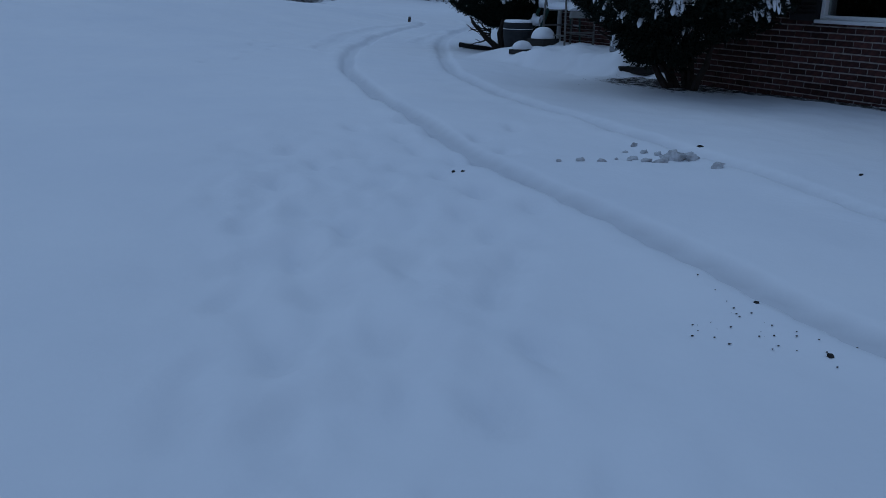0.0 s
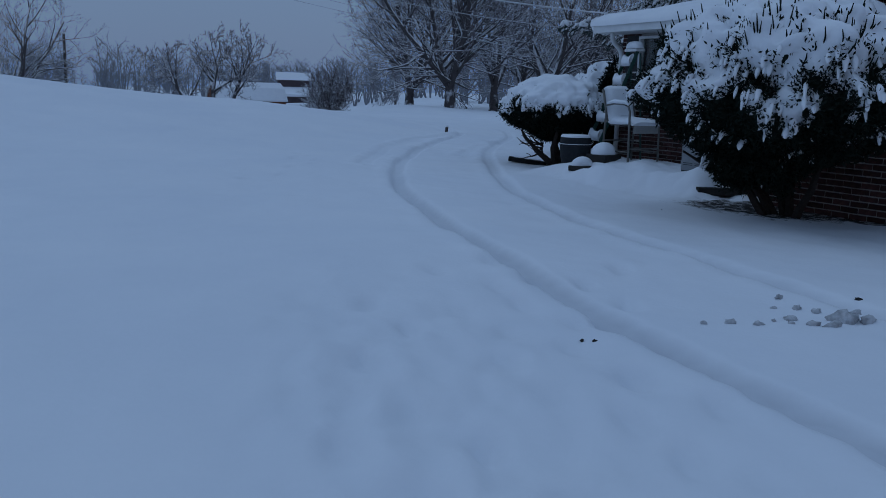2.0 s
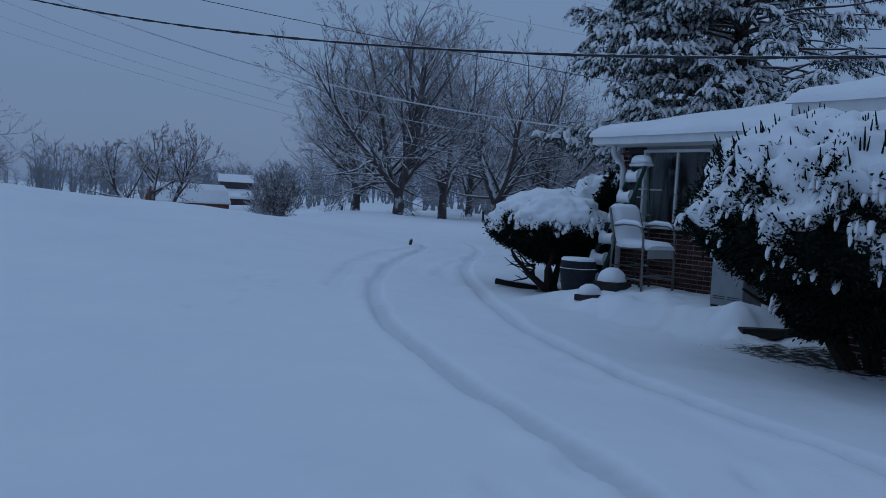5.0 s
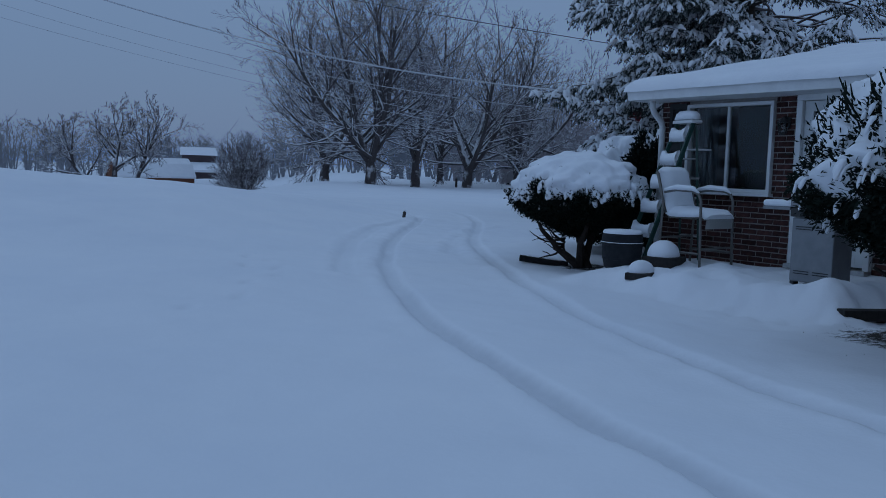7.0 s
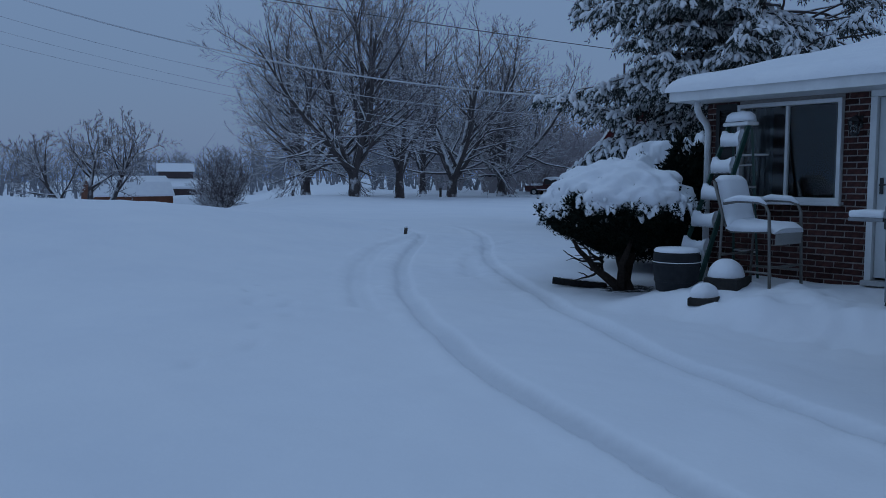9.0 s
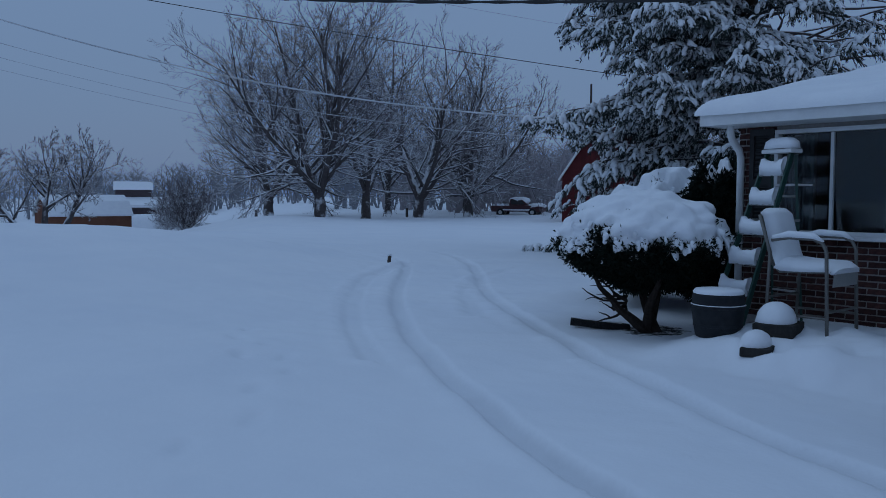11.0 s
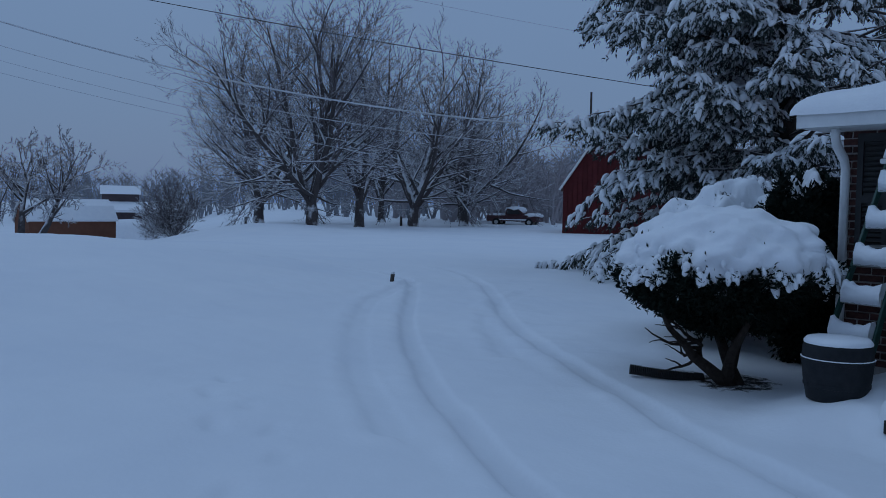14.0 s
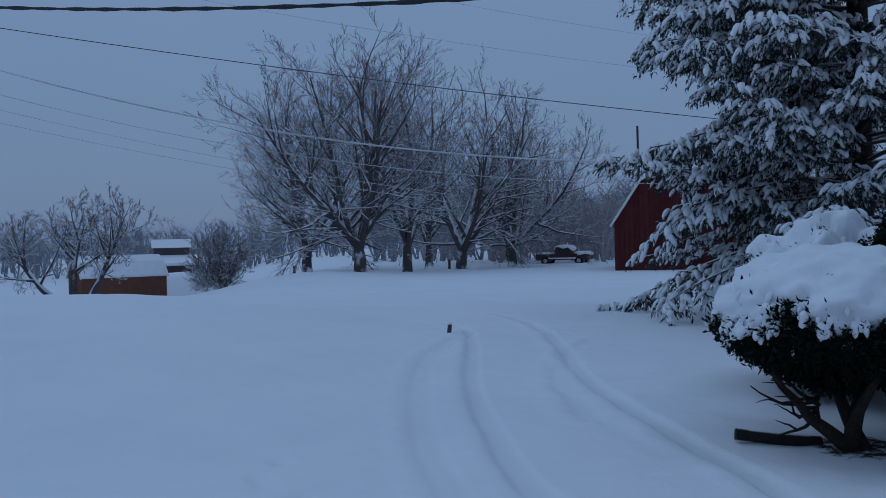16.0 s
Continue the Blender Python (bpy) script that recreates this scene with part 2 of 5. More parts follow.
def empty(name, label, category, at=(0, 0, 0), turn=0, group="", kind=""):
    ob = new(name)
    ob.matrix_world = pose(*at, 0, 0, turn)
    return tagged(ob, label, category, group, kind)


def part(name, acc, material, parent=None, label="", smooth=False, bevel=0.0):
    ob = new(name, acc.mesh(name, material, smooth))
    ob.parent = parent
    if bevel:
        b = ob.modifiers.new("bevel", "BEVEL")
        b.width, b.segments, b.limit_method = bevel, 2, "ANGLE"
    return tagged(ob, label)


def thing(name, acc, material, label, category, group="", kind="", smooth=False, bevel=0.0):
    ob = part(name, acc, material, None, label, smooth, bevel)
    return tagged(ob, label, category, group, kind)


def wave(x, y, size, seed, octaves=3):
    """Smooth noise over the plane, about -1 to 1, built from sines."""
    rng = np.random.default_rng(seed)
    out = 0 * x
    amp, tot = 1.0, 0.0
    for o in range(octaves):
        for k in range(5):
            a, ph = rng.uniform(0, 2 * math.pi, 2)
            w = 2 * math.pi / size * rng.uniform(0.7, 1.4)
            out = out + amp * np.sin((x * math.cos(a) + y * math.sin(a)) * w + ph + 1.3 * np.sin((x * math.sin(a) - y * math.cos(a)) * w * 0.6 + ph * 2))
        tot += amp * 2.2
        amp *= 0.5
        size *= 0.5
    return out / tot


def step(e0, e1, v):
    t = np.clip((v - e0) / (e1 - e0), 0, 1)
    return t * t * (3 - 2 * t)


# ---- ground ----
WHEEL_A = [(2.3, -4), (2.55, 0), (2.78, 1.6), (3.02, 2.72), (3.18, 3.78), (3.42, 4.9), (3.62, 5.75), (3.98, 7.3), (4.52, 9.0), (5.12, 10.9), (5.75, 12.2), (6.4, 13.45), (7.2, 14.8), (7.9, 15.82), (8.68, 16.95), (9.8, 18.35), (11.6, 20.4), (12.9, 22.0), (13.35, 23.4), (13.1, 24.9), (12.0, 25.9), (10.0, 26.6)]
WHEEL_B = [(3.7, -3), (4.15, 0.6), (4.56, 2.64), (4.85, 3.5), (5.1, 4.5), (5.25, 5.4), (5.5, 6.6), (5.65, 7.6), (5.98, 8.9), (6.4, 10.0), (6.8, 10.85), (7.5, 12.2), (8.0, 13.0), (8.7, 14.25), (9.4, 15.4), (10.35, 16.8), (11.4, 18.1), (12.4, 19.2), (14.2, 21.4), (15.6, 24.3)]
WHEEL_C = [(5.95, 13.75), (6.45, 14.65), (7.25, 15.95), (8.2, 17.3), (9.5, 18.95), (10.4, 19.9), (11.35, 20.7), (12.6, 21.6)]
WHEEL_D = [(8.9, 15.5), (9.3, 16.05), (10.0, 16.95), (11.0, 17.95), (12.2, 18.85), (13.6, 19.6)]


def along(points, X, Y):
    """Distance to a polyline, signed: positive to its left."""
    best = np.full(X.shape, 1e9)
    side = np.zeros(X.shape)
    for (ax, ay), (bx, by) in zip(points[:-1], points[1:]):
        dx, dy = bx - ax, by - ay
        t = np.clip(((X - ax) * dx + (Y - ay) * dy) / (dx * dx + dy * dy), 0, 1)
        d = np.hypot(X - ax - t * dx, Y - ay - t * dy)
        s = np.sign(dx * (Y - ay) - dy * (X - ax))
        side = np.where(d < best, s, side)
        best = np.minimum(best, d)
    return best * side


def smoothed(points, times=2):
    """Corner cutting."""
    for _ in range(times):
        out = [points[0]]
        for (ax, ay), (bx, by) in zip(points[:-1], points[1:]):
            out += [(0.75 * ax + 0.25 * bx, 0.75 * ay + 0.25 * by), (0.25 * ax + 0.75 * bx, 0.25 * ay + 0.75 * by)]
        points = out + [points[-1]]
    return points


def land(X, Y):
    """Height of the broad ground: a mound beside the drive, land that falls away behind it."""
    r = np.hypot(X - 4, Y - 8)
    a = np.arctan2(Y - 9, X - 2)
    left = step(radians(59), radians(69), a) * (a < 2.8)
    u = (X + 2.611) * math.cos(3.563) + (Y - 25.009) * math.sin(3.563)
    v = -(X + 2.611) * math.sin(3.563) + (Y - 25.009) * math.cos(3.563)
    fall = np.minimum(np.maximum(0, r - 30), 60)
    z = 1.416 * np.exp(-(u / 15.066) ** 2 - (v / 7.359) ** 2) - (0.006 + 0.055 * left) * fall
    porch = step(8.2, 9.0, X + 0.25 * wave(X, Y, 2.5, 7, 2)) * step(12.9, 12.0, Y) * step(8.9, 9.5, Y) * step(11.5, 11.0, X)
    z = z + 0.24 * porch
    z = z + 0.62 * np.exp(-((X - 25.5) / 7.5) ** 2 - ((Y - 57.0) / 7.0) ** 2)
    for bx, by, h, r in ((8.98, 9.52, 0.10, 0.20), (9.3, 9.25, 0.10, 0.32), (8.7, 9.25, 0.06, 0.4), (9.35, 10.75, 0.06, 0.3), (9.0, 10.6, 0.04, 0.22), (8.75, 11.75, 0.10, 0.30), (9.5, 11.1, 0.05, 0.2)):
        z = z + h * np.exp(-((X - bx) ** 2 + (Y - by) ** 2) / r ** 2)
    return z


def snow_height(X, Y):
    z = land(X, Y)
    near = step(60, 25, np.hypot(X - 5, Y - 10))
    z = z + 0.05 * wave(X, Y, 9.0, 1, 2) * near + 0.014 * wave(X, Y, 1.5, 2, 3) * near
    z = z + 0.035 * wave(X, Y, 0.75, 9, 3) * step(7.6, 8.5, X) * step(10.3, 9.6, X) * step(8.2, 8.8, Y) * step(12.6, 11.6, Y)
    z = z + 0.25 * wave(X, Y, 60.0, 3, 2) * step(45, 120, np.hypot(X - 5, Y - 10))
    for pts, depth, half in ((WHEEL_A, 0.075, 0.095), (WHEEL_B, 0.06, 0.10), (WHEEL_C, 0.034, 0.12), (WHEEL_D, 0.02, 0.11)):
        s = along(smoothed(pts), X, Y) + 0.010 * wave(X, Y, 1.8, 4, 2)
        d = np.abs(s)
        depth = depth * (0.55 + 0.45 * step(17, 10, Y))
        z = z - depth * step(half + 0.03, half - 0.03, d) * (1 + 0.2 * wave(X, Y, 0.5, 5, 2))
        z = z + 0.016 * np.exp(-((s - half - 0.13) / 0.11) ** 2) * (1 + 0.5 * wave(X, Y, 0.7, 6, 2))
    return z


def ground():
    fine = 0.046
    def axis(lo, hi, far_lo, far_hi):
        mid = list(np.arange(lo, hi, fine))
        out, d, p = [], fine, lo
        while p > far_lo:
            d *= 1.12
            p -= d
            out.append(p)
        res = out[::-1] + mid
        d, p = fine, mid[-1]
        while p < far_hi:
            d *= 1.12
            p += d
            res.append(p)
        return np.array(res)
    xs = axis(-1.5, 15.0, -700, 900)
    ys = axis(0.5, 23.0, -500, 1000)
    X, Y = np.meshgrid(xs, ys, indexing="ij")
    Z = snow_height(X, Y)
    # old footprints, half filled by later snow
    rng = np.random.default_rng(11)
    trodden_dark = np.zeros(X.shape)

    def prints(start, heading, count, stride, depth):
        nonlocal Z, trodden_dark
        px, py = start
        for i in range(count):
            heading += rng.normal(0, 3)
            px += stride * math.cos(radians(heading))
            py += stride * math.sin(radians(heading))
            sx = px + (0.11 if i % 2 else -0.11) * math.sin(radians(heading)) + rng.normal(0, 0.04)
            sy = py - (0.11 if i % 2 else -0.11) * math.cos(radians(heading)) + rng.normal(0, 0.04)
            u = (X - sx) * math.cos(radians(heading)) + (Y - sy) * math.sin(radians(heading))
            v = -(X - sx) * math.sin(radians(heading)) + (Y - sy) * math.cos(radians(heading))
            Z = Z - depth * rng.uniform(0.5, 1.2) * np.exp(-(u / 0.17) ** 2 - (v / 0.07) ** 2)
            # the dent's soft shade, darkened into the snow colour
            trodden_dark = np.maximum(trodden_dark, 4.2 * depth * rng.uniform(0.4, 1.0) * np.exp(-((u + 0.03) / 0.14) ** 4 - (v / 0.075) ** 4))
            Z = Z + 0.25 * depth * np.exp(-((u - 0.2) / 0.1) ** 2 - (v / 0.12) ** 2)
    prints((0.3, 1.6), 62, 9, 0.52, 0.06)
    prints((0.65, 1.6), 60, 11, 0.5, 0.055)
    prints((1.25, 1.3), 64, 12, 0.47, 0.06)
    prints((1.95, 2.3), 70, 9, 0.5, 0.045)
    prints((4.9, 14.0), 60, 4, 0.5, 0.045)
    prints((3.4, 11.9), 52, 5, 0.6, 0.04)
    prints((8.6, 8.6), 60, 7, 0.42, 0.06)
    # scuffed strip where feet have dragged through the snow
    ca, sa = math.cos(radians(64)), math.sin(radians(64))
    U, V = X * ca + Y * sa, -X * sa + Y * ca
    strip = step(1.1, 0.3, np.abs(V + 0.35 - 0.12 * U)) * step(8.5, 4.0, U) * step(-0.5, 1.0, U)
    Z = Z + strip * (0.016 * wave(U * 0.45, V * 1.3, 0.36, 31, 2) + 0.012 * wave(U * 0.5, V, 0.9, 32, 2))
    trodden_dark = np.maximum(trodden_dark, 0.16 * strip * step(0.25, 0.9, wave(U * 0.45, V * 1.2, 0.4, 33, 2)))
    nx, ny = len(xs), len(ys)
    me = bpy.data.meshes.new("ground")
    co = np.stack([X, Y, Z], -1).reshape(-1, 3)
    me.vertices.add(nx * ny)
    me.vertices.foreach_set("co", co.ravel())
    i = np.arange(nx - 1)[:, None] * ny + np.arange(ny - 1)[None, :]
    quads = np.stack([i, i + ny, i + ny + 1, i + 1], -1).reshape(-1, 4)
    me.loops.add(quads.size)
    me.loops.foreach_set("vertex_index", quads.ravel())
    me.polygons.add(len(quads))
    me.polygons.foreach_set("loop_start", np.arange(len(quads)) * 4)
    me.update(calc_edges=True)
    me.polygons.foreach_set("use_smooth", np.ones(len(quads), bool))
    # litter: under the yew, at the wall's foot, under the clipped bush
    lit = 0.62 * step(1.5, 0.5, np.hypot((X - 8.15) / 0.8, (Y - 7.9) / 1.25)) * step(6.9, 7.4, X)
    lit = np.maximum(lit, 0.62 * step(0.28, 0.08, np.abs(X - 8.45)) * step(8.2, 7.9, Y))
    lit = np.maximum(lit, 0.60 * step(1.0, 0.3, np.hypot((X - 9.6) / 0.75, (Y - 13.35) / 0.7)))
    at = me.attributes.new("litter", "FLOAT", "POINT")
    at.data.foreach_set("value", lit.ravel())
    # one darkening mask: painted footprint shade, then compacted wheel tracks
    pack_dark = trodden_dark
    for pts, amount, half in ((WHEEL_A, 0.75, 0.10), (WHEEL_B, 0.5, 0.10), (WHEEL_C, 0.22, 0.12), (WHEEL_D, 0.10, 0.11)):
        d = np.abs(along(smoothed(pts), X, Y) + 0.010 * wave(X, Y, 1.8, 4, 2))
        pack_dark = np.maximum(pack_dark, (0.35 + 0.65 * step(15, 9, Y)) * amount * step(half + 0.02, half - 0.03, d))
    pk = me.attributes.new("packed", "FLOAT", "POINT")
    pk.data.foreach_set("value", pack_dark.ravel())
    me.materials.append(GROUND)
    me.validate()
    return tagged(new("ground", me), "deep fresh snow over the yard with half-filled wheel tracks", "ground", kind="structure")


ground()


def zed(x, y):
    return float(snow_height(np.array([float(x)]), np.array([float(y)]))[0])

# ---- house ----
WALL_N, WALL_B, CORNER, END = 8.55, 10.40, 8.10, 12.80
EAVE = 2.33


def wall_slab(name, along_y, at, lo, hi, z0, z1, holes, material, label, thick=0.2):
    """A wall with openings that go through it: at is the outer face, holes are (lo, hi, bottom, top)."""
    acc = Acc()
    cuts = sorted({lo, hi, *[h[0] for h in holes], *[h[1] for h in holes]})
    for a, b in zip(cuts[:-1], cuts[1:]):
        spans = [(z0, z1)]
        for h in holes:
            if h[0] <= a and b <= h[1]:
                spans = [(s, e) for s0, e0 in spans for s, e in ((s0, min(e0, h[2])), (max(s0, h[3]), e0)) if e > s]
        for s, e in spans:
            if along_y:
                acc.box((at + thick / 2, (a + b) / 2, (s + e) / 2), (thick, b - a, e - s))
            else:
                acc.box(((a + b) / 2, at - thick / 2, (s + e) / 2), (b - a, thick, e - s))
    return thing(name, acc, material, label, "wall", kind="structure")


W1 = (11.09, 12.36, 1.12, 2.25)
W2 = (4.55, 6.02, 0.90, 2.15)
D1 = (9.80, 10.78, 0.30, 2.30)
wall_near = wall_slab("wall_near", True, WALL_N, -6, CORNER, -0.2, 2.36, [W2], MORTAR, "weathered dark red brick wall of the near wing")
wall_back = wall_slab("wall_back", True, WALL_B, CORNER, END, -0.2, 2.36, [W1, D1], MORTAR, "dark red brick wall with window and glazed door")
wall_step = wall_slab("wall_step", False, CORNER, WALL_N + 0.2, WALL_B, -0.2, 2.36, [], MORTAR, "short brick return wall behind the yew")
wall_gable = wall_slab("wall_gable", False, END + 0.002, WALL_B + 0.2, 19, -0.2, 2.4, [], MORTAR, "brick end wall of the house")
wall_rear = wall_slab("wall_rear", True, 19, -6, END, -0.2, 2.36, [], MORTAR, "plain rear wall of the house")
wall_south = wall_slab("wall_south", False, -5.8, WALL_N + 0.2, 19, -0.2, 2.36, [], MORTAR, "plain far end wall of the house")
# partitions added so that the windows look into dark rooms
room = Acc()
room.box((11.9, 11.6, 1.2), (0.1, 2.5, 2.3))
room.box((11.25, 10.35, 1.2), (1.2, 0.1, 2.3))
thing("wall_partition", room, PLASTER, "added partition inside the room, its plaster coloured dark as room shade", "wall", kind="structure")
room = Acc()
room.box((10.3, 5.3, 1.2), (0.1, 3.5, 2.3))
thing("wall_inner", room, PLASTER, "added partition behind the near window, its plaster coloured dark as room shade", "wall", kind="structure")


def roof(name, x0, x1, y0, y1, z0, slope, label, snow_label):
    """A low pitched roof slope that rises towards +x, with fascia, soffit and a thick snow blanket."""
    top = empty(name, label, "roof", kind="structure")
    n = (x1 - x0) * slope
    a = Acc()
    vs = [(x0, y0, z0 + 0.10), (x0, y1, z0 + 0.10), (x1, y1, z0 + 0.10 + n), (x1, y0, z0 + 0.10 + n)]
    a.add(vs + [(x, y, z - 0.06) for x, y, z in vs], [(0, 3, 2, 1), (4, 5, 6, 7), (0, 1, 5, 4), (1, 2, 6, 5), (2, 3, 7, 6), (3, 0, 4, 7)])
    part("deck", a, SHINGLE, top)
    a = Acc()
    a.box((x0 - 0.012, (y0 + y1) / 2, z0 + 0.045), (0.022, y1 - y0, 0.15))
    part("fascia", a, WHITE, top, "white painted fascia board", bevel=0.003)
    a = Acc()
    vs = [(x0, y1 + 0.012, z0 - 0.03), (x1, y1 + 0.012, z0 - 0.03 + n), (x1, y1 + 0.012, z0 + 0.12 + n), (x0, y1 + 0.012, z0 + 0.12)]
    a.add(vs + [(x, y - 0.024, z) for x, y, z in vs], [(0, 1, 2, 3), (4, 7, 6, 5), (0, 4, 5, 1), (1, 5, 6, 2), (2, 6, 7, 3), (3, 7, 4, 0)])
    part("bargeboard", a, WHITE, top, "white painted bargeboard")
    a = Acc()
    a.box(((x0 + WALL_B) / 2 if x0 > 9 else (x0 + WALL_N) / 2, (y0 + y1) / 2, z0 - 0.02), (0.52, y1 - y0 - 0.03, 0.02))
    part("soffit", a, WHITE, top, "white soffit panel")
    # snow blanket, rounded over the edges
    nu, nv = 40, 60
    U = np.linspace(0, 1, nu) ** 1.7
    V = np.linspace(0, 1, nv)
    V = 0.5 - 0.5 * np.cos(V * math.pi)
    gx, gy = np.meshgrid(x0 - 0.05 + U * (x1 - x0 + 0.05), y0 + V * (y1 + 0.06 - y0), indexing="ij")
    edge = np.minimum(gx - x0 + 0.05, y1 + 0.06 - gy)
    cap = np.sqrt(np.clip(1 - (1 - np.clip(edge / 0.16, 0, 1)) ** 2, 0, 1))
    gz = z0 + 0.10 + np.maximum(0, gx - x0) * slope + cap * (0.15 + 0.02 * wave(gx, gy, 3.2, 21, 2)) - 0.015 + 0.004 * wave(gx, gy, 0.9, 22, 2)
    vs = [tuple(v) for v in np.stack([gx, gy, gz], -1).reshape(-1, 3)]
    a = Acc()
    a.add(vs, [(i * nv + j, (i + 1) * nv + j, (i + 1) * nv + j + 1, i * nv + j + 1) for i in range(nu - 1) for j in range(nv - 1)])
    part("snow_blanket", a, SNOW, top, snow_label, smooth=True)
    return top


roof("roof_back", 9.9, 15.0, 7.0, 13.0, EAVE, 0.20, "low pitched roof of the rear wing", "thick smooth snow blanket")
roof("roof_near", 8.0, 15.0, -6.3, 8.35, EAVE + 0.02, 0.20, "low pitched roof of the near wing", "thick smooth snow blanket")
a = Acc()
for y0, y1, z in ((7.0, 13.0, EAVE + 0.1 + 1.02), (-6.3, 8.35, EAVE + 0.12 + 1.4)):
    a.add([(15, y0, z), (15, y1, z), (19.5, y1, z - 1.0), (19.5, y0, z - 1.0), (15, y0, z - 0.15), (15, y1, z - 0.15), (19.5, y1, z - 1.15), (19.5, y0, z - 1.15)],
          [(0, 3, 2, 1), (4, 5, 6, 7), (0, 1, 5, 4), (1, 2, 6, 5), (2, 3, 7, 6), (3, 0, 4, 7)])
thing("roof_rear_slope", a, SNOW, "snow covered rear slope of the roof", "roof", kind="structure")
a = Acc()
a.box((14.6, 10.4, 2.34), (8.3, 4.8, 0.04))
thing("ceiling", a, PLASTER, "plain ceiling inside the house, room shade in its colour", "ceiling", kind="structure")


def window(name, h, x, mullion, label, rail=False):
    """A framed sliding window in a wall that faces -x; h is its opening."""
    y0, y1, z0, z1 = h
    top = empty(name, label, "window", kind="structure")
    fr = Acc()
    t, d = 0.045, 0.11
    for c, s in (((x + 0.02, (y0 + y1) / 2, z1 - t / 2), (d, y1 - y0, t)), ((x + 0.02, (y0 + y1) / 2, z0 + t / 2), (d, y1 - y0, t)),
                 ((x + 0.02, y0 + t / 2, (z0 + z1) / 2), (d, t, z1 - z0 - 2 * t)), ((x + 0.02, y1 - t / 2, (z0 + z1) / 2), (d, t, z1 - z0 - 2 * t))):
        fr.box(c, s)
    part("window_frame", fr, WHITE, top, "white vinyl frame", bevel=0.004)
    m = Acc()
    if rail:
        m.box((x + 0.03, (y0 + y1) / 2, mullion), (0.05, y1 - y0 - 2 * t, 0.035))
    else:
        m.box((x + 0.03, mullion, (z0 + z1) / 2), (0.05, 0.035, z1 - z0 - 2 * t))
    part("mullion", m, WHITE, top, bevel=0.003)
    s = Acc()
    s.box((x - 0.03, (y0 + y1) / 2, z0 - 0.02), (0.12, y1 - y0 + 0.06, 0.04))
    part("window_sill", s, WHITE, top, "white sloping sill", bevel=0.006)
    spans = [(y0 + t, mullion - 0.02, z0 + t, z1 - t), (mullion + 0.02, y1 - t, z0 + t, z1 - t)] if not rail else [(y0 + t, y1 - t, z0 + t, mullion - 0.02), (y0 + t, y1 - t, mullion + 0.02, z1 - t)]
    for i, (a0, a1, b0, b1) in enumerate(spans):
        g = Acc()
        g.box((x + 0.035 + 0.012 * i, (a0 + a1) / 2, (b0 + b1) / 2), (0.006, a1 - a0, b1 - b0))
        ob = part("pane", g, GLASS, top)
        ob.visible_shadow = False
    return top


window("window_1", W1, WALL_B - 0.03, 11.745, "white sliding window with dark glass")
window("window_2", W2, WALL_N - 0.03, 1.35, "white sash window in the brick wall", rail=True)


def curtain(x, y0, y1, z0, z1, label):
    a = Acc()
    n = 40
    vs = []
    for i in range(n + 1):
        y = y0 + (y1 - y0) * i / n
        off = 0.02 * math.sin(i * 1.3) + 0.01 * math.sin(i * 2.9)
        vs += [(x + off, y, z0), (x + off, y, z1)]
    a.add(vs, [(2 * i, 2 * i + 2, 2 * i + 3, 2 * i + 1) for i in range(n)])
    ob = thing("curtain", a, CLOTH, label, "curtain", group="curtains", smooth=True)
    s = ob.modifiers.new("cloth", "SOLIDIFY")
    s.thickness = 0.004


curtain(10.62, 12.05, 12.38, 0.9, 2.3, "dim grey curtain drawn to the side of the window")
curtain(10.62, 11.0, 11.3, 0.9, 2.3, "dim grey curtain drawn to the side of the window")
curtain(8.86, 4.6, 6.0, 1.25, 2.2, "pale blind half lowered behind the sash window")


def shutter(x, y0, y1, z0, z1):
    top = empty("shutter", "black louvred shutter fixed beside the window", "shutter", group="shutters")
    a = Acc()
    for y in (y0 + 0.025, y1 - 0.025):
        a.box((x - 0.015, y, (z0 + z1) / 2), (0.03, 0.05, z1 - z0))
    for z in (z0 + 0.035, (z0 + z1) / 2, z1 - 0.035):
        a.box((x - 0.015, (y0 + y1) / 2, z), (0.03, y1 - y0 - 0.1, 0.07))
    part("frame", a, SHUTTER, top)
    n = int((z1 - z0) / 0.045)
    for k in range(n):
        z = z0 + (k + 0.5) * (z1 - z0) / n
        s = Acc()
        s.box((0, 0, 0), (0.03, y1 - y0 - 0.1, 0.008), Matrix.Translation((x - 0.012, (y0 + y1) / 2, z)) @ Matrix.Rotation(radians(40), 4, "Y"))
        part("slat", s, SHUTTER, top)
    s = Acc()
    s.box((x - 0.003, (y0 + y1) / 2, (z0 + z1) / 2), (0.006, y1 - y0 - 0.02, z1 - z0 - 0.02))
    part("backing", s, SHUTTER, top)


shutter(WALL_B - 0.014, 12.38, 12.66, 1.10, 2.27)
shutter(WALL_N - 0.014, 6.05, 6.42, 0.88, 2.17)


